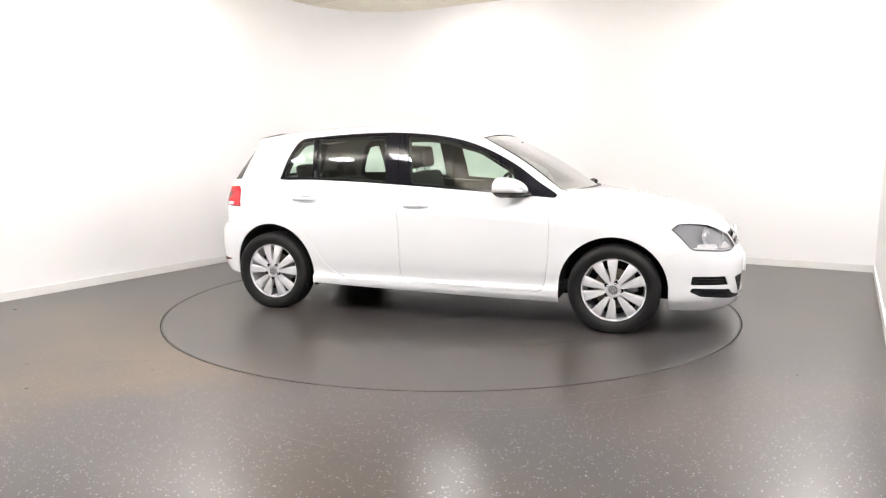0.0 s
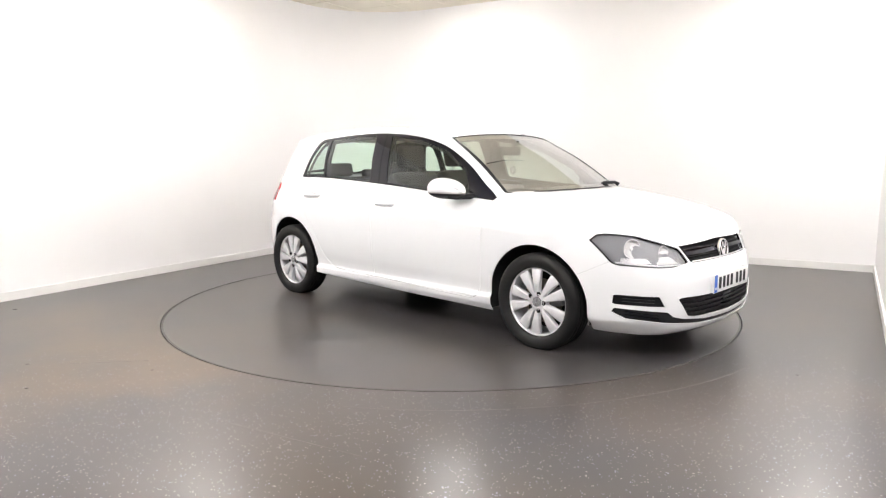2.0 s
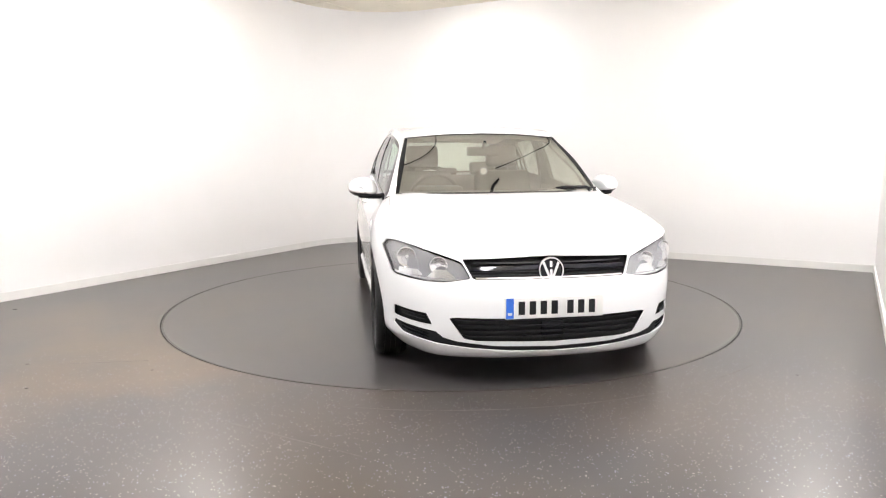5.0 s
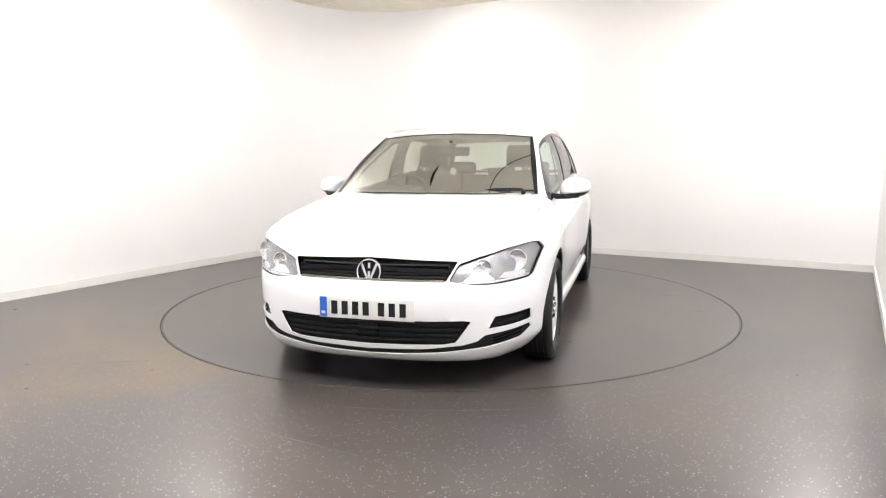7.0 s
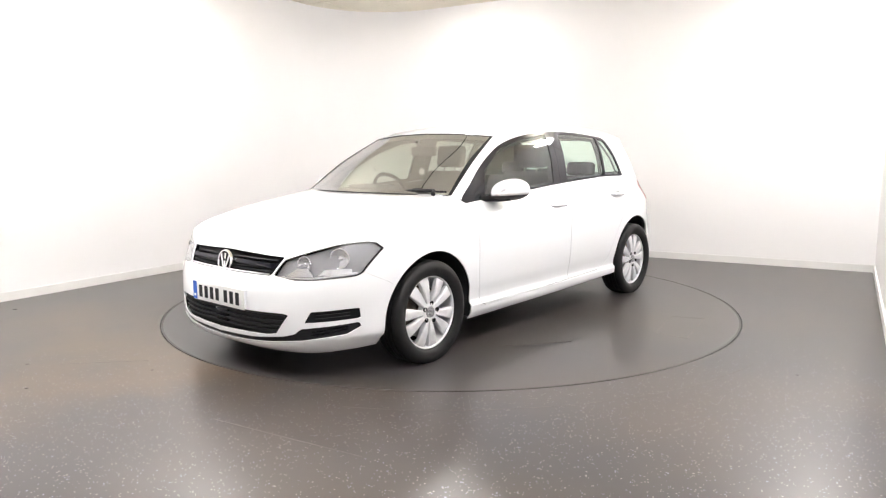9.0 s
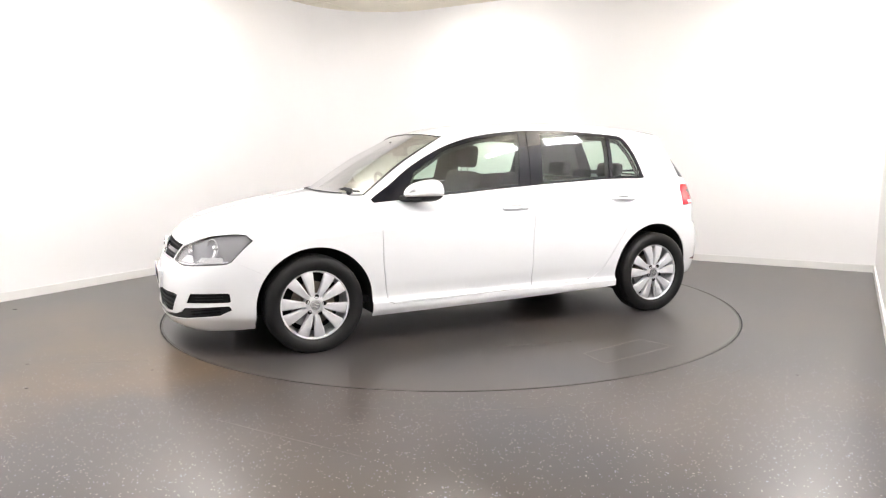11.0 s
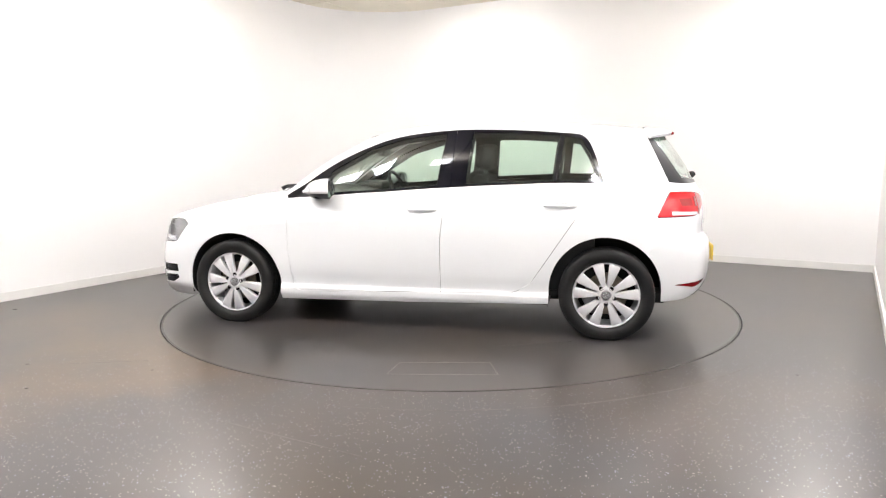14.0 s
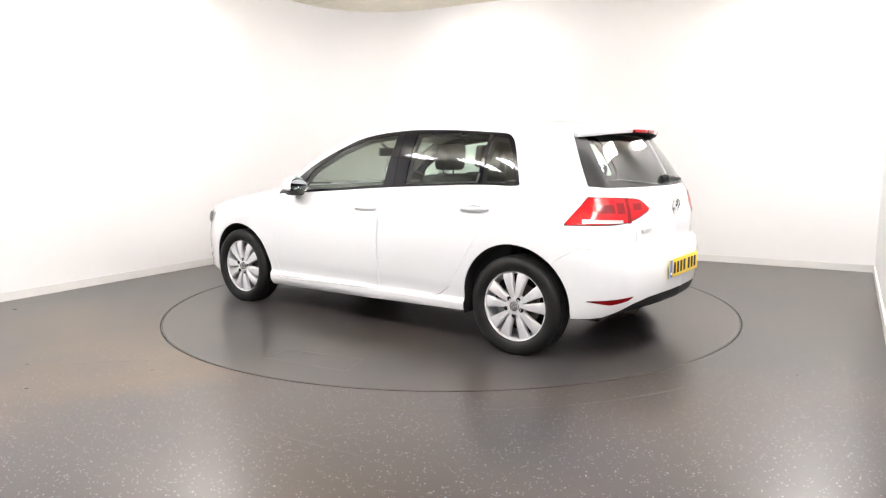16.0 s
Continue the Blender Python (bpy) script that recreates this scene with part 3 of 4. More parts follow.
def backlight_sheet(n=30):
    k = np.linspace(0, 1, n)
    low = top_edge(1 - k * (1 - S_BACK))
    side = spline([P_TAIL, (P_TAIL + P_RWT) / 2 + np.array([0, 0.012, 0]), P_RWT])(k)
    mid = spline([low[0], (-1.845, 0, 1.18), ROOF_REAR[0]])(k)
    return out_normals(sheet_from_grid(coons(low, spline(ROOF_REAR)(k), mid, side)), (-1, 0, 0))


# outlines, seen from the side (x, z) or from an end (y, z)
ARCH_F = (1.307, 0.295, 0.362)
ARCH_R = (-1.318, 0.318, 0.358)
WINDOW = smooth_outline([(0.93, 0.908), (0.777, 1.012), (0.585, 1.142), (0.329, 1.264), (0.07, 1.336), (-0.293, 1.372), (-0.66, 1.369), (-1.029, 1.346), (-1.165, 1.322),
                         (-1.235, 1.215), (-1.287, 1.056), (-1.275, 1.017), (-0.98, 1.016), (-0.382, 0.99), (0.245, 0.948), (0.777, 0.898)], 5)
GLASS_F = [(0.68, 0.938), (0.585, 1.10), (0.33, 1.244), (0.07, 1.317), (-0.24, 1.352), (-0.188, 0.996), (0.245, 0.964)]
GLASS_R = [(-0.382, 1.004), (-0.418, 1.356), (-0.66, 1.353), (-1.010, 1.333), (-0.976, 1.030)]
GLASS_Q = [(-1.004, 1.031), (-1.040, 1.330), (-1.15, 1.308), (-1.213, 1.205), (-1.266, 1.064), (-1.255, 1.030)]
DOOR_F = [(0.86, 1.0), (0.855, 0.88), (0.878, 0.746), (0.874, 0.52), (0.856, 0.36), (0.837, 0.275), (0.80, 0.256), (-0.229, 0.279), (-0.231, 0.65), (-0.268, 0.97), (-0.27, 1.05)]
DOOR_R = [(-0.2305, 0.279), (-0.69, 0.288), (-0.76, 0.305), (-0.842, 0.362), (-0.997, 0.596), (-1.2, 0.902), (-1.255, 0.985), (-1.30, 1.05), (-0.2715, 1.05), (-0.2695, 0.97), (-0.2325, 0.65)]


def circle(c):
    """Wheel arch: a circle above its centre, straight below."""
    return lambda v: np.maximum(np.hypot(v[:, 0] - c[0], np.maximum(v[:, 2] - c[1], 0)) - c[2], 0.5 - v[:, 1])


HEADLAMP = [(0.422, 0.576), (0.460, 0.656), (0.54, 0.684), (0.622, 0.711), (0.70, 0.735), (0.757, 0.752), (0.80, 0.752), (0.824, 0.744), (0.843, 0.713), (0.824, 0.65), (0.804, 0.588), (0.788, 0.574), (0.643, 0.558), (0.56, 0.556), (0.49, 0.565)]
GRILLE = [(-0.1, 0.572), (0.405, 0.572), (0.452, 0.668), (0.3, 0.672), (-0.1, 0.685)]
INTAKE = [(-0.1, 0.372), (0.50, 0.378), (0.535, 0.372), (0.46, 0.265), (0.40, 0.255), (-0.1, 0.245)]
FOG_UP = [(0.645, 0.392), (0.77, 0.402), (0.795, 0.402), (0.795, 0.345), (0.615, 0.332)]
FOG_LOW = [(0.60, 0.300), (0.79, 0.324), (0.795, 0.30), (0.757, 0.262), (0.60, 0.234), (0.413, 0.214), (0.2, 0.199), (-0.1, 0.194), (-0.1, 0.220), (0.3, 0.230), (0.5, 0.252), (0.564, 0.27)]
TAILLAMP = [(1.0, 0.803), (1.0, 0.958), (0.693, 0.958), (0.62, 0.956), (0.46, 0.944), (0.425, 0.938), (0.40, 0.922), (0.354, 0.884), (0.362, 0.872), (0.43, 0.845), (0.549, 0.812), (0.66, 0.804)]
REAR_GLASS = [(-0.1, 1.004), (0.63, 1.010), (0.675, 1.02), (0.60, 1.35), (-0.1, 1.40)]
REAR_CLEAR = [(-0.1, 1.035), (0.56, 1.045), (0.59, 1.06), (0.515, 1.30), (0.50, 1.31), (-0.1, 1.325)]


def add(name, sh, material, parent, label="", rim=0.0, both=False):
    """A car part from a sheet; both joins it with its mirror image over the middle."""
    if both:
        sh = sh.plus(sh.mirrored())
    if rim:
        sh = sh.rimmed(rim)
    ob = new(name, sh.mesh(name, material))
    ob.parent = parent
    if label:
        ob["label"] = label
    return ob


def build_car():
    car = new("hatchback_car")
    tagged(car, "white five-door hatchback car standing on the turntable", "car")
    low = lower_sheet()
    hood, glass, roof, green, back = hood_sheet(), windscreen_sheet(), roof_sheet(), green_sheet(), backlight_sheet()
    # added black shell behind the skin, gives joints and openings their deep shade
    inner = low
    for c in (ARCH_F, ARCH_R):
        inner = inner.cut(circle((c[0], c[1], c[2] + 0.004)))[1]
    inner = inner.cut(end_view([(y * 1.0 + 0.01 * (1 if y > 0.6 else -1), z + 0.012 * (1 if z > 0.65 else -1)) for y, z in HEADLAMP], x_lo=1.3))[1]
    inner = inner.cut(lambda v: np.maximum(0.15 - v[:, 1], np.maximum(v[:, 2] - 0.30, np.abs(v[:, 0]) - 0.96)))[1]
    inner = inner.moved(0.03)
    add("joint_dark_shell", inner, LINER, car, "black shell added behind the body to darken its joints", both=True)
    for c in (ARCH_F, ARCH_R):
        low = low.cut(circle(c))[1]
    lamp, low = low.cut(end_view(HEADLAMP, x_lo=1.4), 0.003)
    tail, low = low.cut(lambda v: np.maximum(end_view(TAILLAMP, x_hi=-1.4)(v), v[:, 0] + 1.634 + (v[:, 2] - 0.805) * 0.55), 0.006)
    grille, low = low.cut(end_view(GRILLE, x_lo=1.4), 0.003)
    intake, low = low.cut(end_view(INTAKE, x_lo=1.4), 0.0)
    fog, low = low.cut(end_view(FOG_UP, x_lo=1.4), 0.0)
    lip, low = low.cut(end_view(FOG_LOW, x_lo=1.4), 0.0)
    flash, low = low.cut(end_view([(0.555, 0.383), (0.66, 0.378), (0.775, 0.368), (0.78, 0.362), (0.70, 0.342), (0.60, 0.362)], x_hi=-1.4), 0.002)
    diff, low = low.cut(end_view([(-0.1, 0.372), (0.30, 0.370), (0.42, 0.362), (0.565, 0.335), (0.66, 0.295), (0.74, 0.25), (0.74, 0.1), (-0.1, 0.1)], x_hi=-1.4), 0.002)
    fdoor, low = low.cut(side_view(DOOR_F), 0.0028)
    rdoor, low = low.cut(side_view(DOOR_R), 0.0028)
    bumper, low = low.cut(side_view([(3, 0.1), (3, 0.60), (1.80, 0.60), (1.60, 0.50), (1.50, 0.42), (1.50, 0.1)], y_min=-1), 0.0007)
    rbumper, low = low.cut(side_view([(-3, 0.1), (-3, 0.655), (-1.95, 0.655), (-1.72, 0.672), (-1.60, 0.60), (-1.50, 0.45), (-1.50, 0.1)], y_min=-1), 0.001)
    gate, low = low.cut(end_view([(-0.1, 0.6), (0.47, 0.6), (0.50, 0.80), (0.62, 1.2), (-0.1, 1.2)], x_hi=-1.6), 0.004)
    fender, low = low.cut(lambda v: 0.7 - v[:, 0], 0.0)
    sill, quarter = low.cut(lambda v: np.maximum(v[:, 2] - 0.45, -0.95 - v[:, 0]), 0.0)
    add("front_bumper", bumper, PAINT, car, rim=0.007, both=True)
    add("rear_bumper", rbumper, PAINT, car, rim=0.007, both=True)
    lid, wings = hood.cut(lambda v: v[:, 1] - np.interp(v[:, 0], [0.9, 1.2, 1.6, 1.85, 1.97], [0.735, 0.76, 0.755, 0.70, 0.60]), 0.003)
    add("bonnet", lid, PAINT, car, rim=0.01, both=True)
    # grey sheet below the bonnet joints, coloured as white paint in shadow
    add("shaded_bonnet_sheet", hood.moved(0.02), LAMPGREY, car, both=True)
    add("roof", roof, PAINT, car, both=True)
    gate_ob = add("tailgate", gate, PAINT, car, rim=0.012, both=True)
    add("grille_backing", grille.moved(0.03), LINER, car, both=True)
    add("air_intake_backing", intake.moved(0.035), LINER, car, both=True)
    add("bumper_lip", lip.moved(0.012), BLACK, car, "matt black lower bumper lip", both=True)
    add("rear_valance", diff.moved(0.006), BLACK, car, "matt black rear valance", both=True)
    # cabin sides
    win, frame_sheet = green.cut(side_view(WINDOW, y_min=0.3))
    inner_frame = win
    for poly in (GLASS_F, GLASS_R, GLASS_Q):
        inner_frame = inner_frame.cut(lambda v: side_view(poly, y_min=0.3)(v) + 0.016)[1]
    panes = []
    for poly in (GLASS_F, GLASS_R, GLASS_Q):
        g, win = win.cut(side_view(poly, y_min=0.3))
        panes.append(g)
    rear_pane, back_rest = back.cut(end_view(REAR_GLASS))
    ws_pane, ws_rest = glass.cut(lambda v: v[:, 1] - (0.745 - 0.335 * (v[:, 2] - 0.95)) + 0.066)
    add("windscreen", ws_pane.moved(0.002), SCREEN, car, "green-tinted windscreen", both=True).visible_shadow = False
    for q in (ws_rest, ws_rest.mirrored()):
        add("windscreen_surround", q, TRIM, car, "black windscreen edge strip")
    top = spline(ROOF_FRONT)(np.linspace(0, 1, 12))
    part("roof_seal", tube_bm([tuple(q * np.array([1, -1, 1])) for q in top[:0:-1]] + [tuple(q) for q in top], 0.0028, 6), TRIM, car, "black rubber seal over the windscreen")
    add("tailgate_frame", back_rest, PAINT, gate_ob, both=True)
    rear_pane, frit = rear_pane.cut(end_view(smooth_outline(REAR_CLEAR, 4)))
    add("rear_window_border", frit, TRIM, gate_ob, "gloss black border of the rear window", both=True)
    add("rear_window", rear_pane.moved(0.003), GLASS, gate_ob, "tinted rear window", both=True).visible_shadow = False
    fdoors, rdoors = [], []
    for side in (1, -1):
        def s(sh):
            return sh if side > 0 else sh.mirrored()
        add("wing_top", s(wings), PAINT, car, rim=0.008)
        add("front_fender", s(fender), PAINT, car, rim=0.007)
        add("sill", s(sill), PAINT, car, rim=0.012)
        add("rear_quarter", s(quarter.largest()), PAINT, car, rim=0.007)
        fd = add("front_door", s(fdoor), PAINT, car, rim=0.012)
        rd = add("rear_door", s(rdoor), PAINT, car, rim=0.012)
        fdoors.append(fd)
        rdoors.append(rd)
        add("roof_pillar", s(frame_sheet), PAINT, car)
        tf, tr = win.moved(0.002).cut(lambda v: -0.282 - v[:, 0] - 0.06 * (v[:, 2] - 1.0), 0.004)
        add("window_trim", s(tf), GLOSSBLACK, fd, "gloss black window surround and pillar", rim=0.01)
        add("window_trim", s(tr), GLOSSBLACK, rd, "gloss black window surround and pillar", rim=0.01)
        add("inner_window_frame", s(inner_frame.moved(0.04)), BLACK, car, "dark inner window frame")
        for p, parent in zip(panes, (fd, rd, rd)):
            add("side_window", s(p.moved(0.006)), GLASS, parent, "green-tinted side window").visible_shadow = False
        hl = add("headlight", s(lamp.moved(0.022)), BEZEL, car, "clear headlight with chrome reflectors", rim=-0.019)
        add("lens", s(lamp.moved(0.001)), CLEAR, hl).visible_shadow = False
        tl = add("tail_light", s(tail.moved(-0.002)), RED, car, "red tail light with a white band", rim=0.02)
        add("reflector", s(flash.moved(-0.001)), DEEPRED, car, "dark red bumper reflector", rim=0.01)
        add("fog_backing", s(fog.moved(0.025)), BLACK, car)
    return car, roof, frame_sheet, gate_ob, fdoors, rdoors


# ---- the hatchback's smaller parts ----
def s_of_y(y):
    """Plan parameter on the nose where the skin is y from the middle."""
    return np.interp(y, [p[1] for p in PLAN[:9]], KN[:9])


def s_of_y_rear(y):
    return np.interp(y, [p[1] for p in PLAN[:11:-1]], KN[:11:-1])


def band(y0, y1, z0, z1, out=0.0, n=24, where=s_of_y, rows=3):
    """Strip on the nose or tail skin; z0 and z1 may be functions of y."""
    y = np.linspace(y0, y1, n)
    g = np.zeros((n, rows, 3))
    lo = np.array([z0(v) if callable(z0) else z0 for v in y])
    hi = np.array([z1(v) if callable(z1) else z1 for v in y])
    for j in range(rows):
        g[:, j] = skin(where(y), lo + (hi - lo) * j / (rows - 1))
        if y0 == 0:
            g[0, j, 1] = 0
    sh = out_normals(sheet_from_grid(g), (1 if where is s_of_y else -1, 0, 0))
    return sh.moved(-out)


def front_m(x, y, z):
    """Local z looks ahead of the car, local x to its right-hand side seen from the front, y up."""
    return Matrix(((0, 0, 1, x), (1, 0, 0, y), (0, 1, 0, z), (0, 0, 0, 1)))


def rear_m(x, y, z):
    return Matrix(((0, 0, -1, x), (-1, 0, 0, y), (0, 1, 0, z), (0, 0, 0, 1)))


def disc_bm(r, h, bevel=0.002, n=32):
    return lathe_bm([(0, h), (r - bevel, h), (r, h - bevel), (r, 0), (0, 0)], n)


def emblem(parent, m, r):
    ob = part("emblem", lathe_bm([(r * 0.84, 0), (r * 0.84, 0.010), (r * 0.88, 0.014), (r * 0.96, 0.014), (r, 0.009), (r, 0)], 40), CHROME, parent, "round chrome maker's emblem", m=m)
    part("disc", disc_bm(r * 0.85, 0.004), GLOSSBLACK, ob)
    for x, y, a, h in ((-0.36, 0.02, 22, 0.70), (0.36, 0.02, -22, 0.70), (0, -0.30, 0, 0.36), (0, 0.46, 0, 0.22)):
        part("bar", box_bm(-r * 0.10, r * 0.10, -r * h, r * h, 0.003, 0.010, 0.002), CHROME, ob, m=pose(x * r, y * r, 0, 0, 0, a))
    return ob


def number_plate(parent, m, face, label):
    ob = part("number_plate", box_bm(-0.26, 0.26, -0.0555, 0.0555, 0, 0.006, 0.002), face, parent, label, m=m)
    part("blue_band", box_bm(-0.257, -0.217, -0.053, 0.053, 0.004, 0.0068), BLUE, ob, smooth=False)
    part("pale_mark", box_bm(-0.248, -0.226, -0.036, -0.022, 0.006, 0.0074), PLATEWHITE, ob, smooth=False)
    for i in range(7):
        x = -0.175 + i * 0.058 + (0.026 if i > 3 else 0)
        part("bar", box_bm(x - 0.017, x + 0.017, -0.035, 0.035, 0.004, 0.0072), BLACK, ob, smooth=False)
    return ob


def spoke_bm():
    bm = bmesh.new()
    rows = []
    for r, w, z, d in ((0.050, 0.0125, 0.066, 0.034), (0.08, 0.0175, 0.071, 0.034), (0.13, 0.0255, 0.074, 0.032), (0.175, 0.0325, 0.071, 0.028), (0.2, 0.036, 0.065, 0.022), (0.208, 0.037, 0.060, 0.018)):
        rows.append([bm.verts.new((r, y, h)) for y, h in ((-w, z - d), (-w, z - 0.006), (-w * 0.72, z), (0, z - 0.002), (w * 0.72, z), (w, z - 0.006), (w, z - d))])
    for a, b in zip(rows, rows[1:]):
        for k in range(6):
            bm.faces.new((a[k], b[k], b[k + 1], a[k + 1]))
    bmesh.ops.recalc_face_normals(bm, faces=bm.faces[:])
    return bm


def tread_bm(hub):
    """Tyre, pressed flat where it stands at hub below its axle (local y)."""
    bm = lathe_bm([(0.212, 0.06), (0.216, 0.072), (0.224, 0.082), (0.238, 0.091), (0.262, 0.096), (0.280, 0.093), (0.295, 0.084), (0.303, 0.074), (0.3065, 0.062), (0.307, 0.052), (0.300, 0.051), (0.300, 0.045), (0.3077, 0.044), (0.308, 0.018),
                   (0.301, 0.017), (0.301, 0.011), (0.308, 0.010), (0.308, -0.010), (0.301, -0.011), (0.301, -0.017), (0.308, -0.018), (0.3077, -0.044), (0.300, -0.045), (0.300, -0.051), (0.307, -0.052), (0.3065, -0.062),
                   (0.295, -0.086), (0.262, -0.096), (0.224, -0.082), (0.212, -0.06)], 96)
    for v in bm.verts:
        if v.co.y > hub:
            v.co.y = hub
    return bm


WIDE_F = ([0.9, 1.3, 1.5, 1.68, 1.82], [0.875, 0.885, 0.878, 0.85, 0.80])
WIDE_R = ([0.9, 1.3, 1.5, 1.65, 1.785], [0.88, 0.885, 0.865, 0.825, 0.76])


def build_wheels(car):
    first, wheels = None, []
    for x, y, flip in ((1.316, 0.785, 1), (1.316, -0.785, -1), (-1.330, 0.785, 1), (-1.330, -0.785, -1)):
        turn = (64 if x > 0 else 36) if flip > 0 else (18 if x > 0 else 0)
        m = Matrix.Translation((x, y, 0.295)) @ Matrix.Rotation(-math.pi / 2 * flip, 4, "X") @ Matrix.Rotation(radians(turn), 4, "Z")
        if first is None:
            w = part("wheel", lathe_bm([(0.19, -0.07), (0.2, -0.02), (0.203, 0.045), (0.2045, 0.060), (0.2105, 0.068), (0.2195, 0.069), (0.221, 0.060), (0.214, 0.03), (0.208, -0.07)], 64), ALLOY, car, "silver ten-spoke alloy wheel with a black tyre", m=m)
            sp = spoke_bm()
            me = None
            for i in range(5):
                for d in (-15.2, 15.2):
                    k = pose(0, 0, 0, 0, 0, 90 + 72 * i + d)
                    if me is None:
                        o = part("spoke", sp, ALLOY, w, m=k)
                        me = o.data
                    else:
                        o = new("spoke", me)
                        o.parent, o.matrix_basis = w, k
            part("hub", lathe_bm([(0, 0.062), (0.03, 0.062), (0.036, 0.069), (0.052, 0.069), (0.066, 0.060), (0.070, 0.03), (0, 0.03)], 40), ALLOY, w)
            cap = part("centre_cap", lathe_bm([(0, 0.074), (0.026, 0.073), (0.030, 0.070), (0.030, 0.06), (0, 0.06)], 32), LAMPGREY, w, "round grey and chrome centre cap")
            for x0, a in ((-0.009, 20), (0.009, -20)):
                for y0, b in ((0.010, 1), (-0.010, -0.6)):
                    part("cap_bar", box_bm(-0.0025, 0.0025, -0.011, 0.011, 0.072, 0.0755, 0.0006), CHROME, w, m=pose(x0, y0, 0, 0, 0, a * b))
            part("cap_ring", lathe_bm([(0.024, 0.072), (0.0245, 0.0755), (0.028, 0.0755), (0.029, 0.072)], 32), CHROME, w)
            for i in range(5):
                a = radians(54 + 72 * i)
                part("bolt_recess", lathe_bm([(0, 0.0), (0.012, 0.0), (0.0125, 0.006), (0.014, 0.0065)], 12), LINER, w, m=pose(0.056 * math.cos(a), 0.056 * math.sin(a), 0.0685))
            part("brake_disc", lathe_bm([(0, 0.012), (0.07, 0.012), (0.075, 0.0), (0.138, 0.0), (0.138, -0.012), (0, -0.012)], 48), IRON, w, "worn iron brake disc")
            part("brake_caliper", prism_bm([(0.06, -0.05), (0.15, -0.06), (0.155, 0.06), (0.06, 0.05)], -0.03, 0.022, 0.01), LAMPGREY, w)
            part("wheel_barrel", lathe_bm([(0, -0.075), (0.2, -0.075), (0.2, -0.02)], 40), LINER, w)
            first = w
        else:
            w = copy_thing(first, m)
            w.parent = car
        wheels.append((w, turn, flip))
    for w, turn, flip in wheels:
        part("tyre", tread_bm(0.295), RUBBER, w, "black rubber tyre", m=pose(0, 0, 0, 0, 0, -turn + (0 if flip > 0 else 180)))
    for cx, cz, r in (ARCH_F, ARCH_R):
        for sd in (1, -1):
            bm = bmesh.new()
            prof = [(cx + (r + 0.006) * math.cos(a), cz + (r + 0.006) * math.sin(a)) for a in (math.pi * i / 24 for i in range(25))]
            prof = [(prof[0][0], 0.20)] + prof + [(prof[-1][0], 0.20 if cx > 0 else 0.275)]
            o = [bm.verts.new((x, sd * (np.interp(abs(x), *((WIDE_F if x > 0 else WIDE_R))) - 0.03), z)) for x, z in prof]
            i_ = [bm.verts.new((x, sd * 0.52, z)) for x, z in prof]
            for k in range(len(prof) - 1):
                bm.faces.new((o[k], o[k + 1], i_[k + 1], i_[k]))
            bm.faces.new(i_)
            part("wheel_arch_liner", bm, LINER, car, "black wheel arch liner")


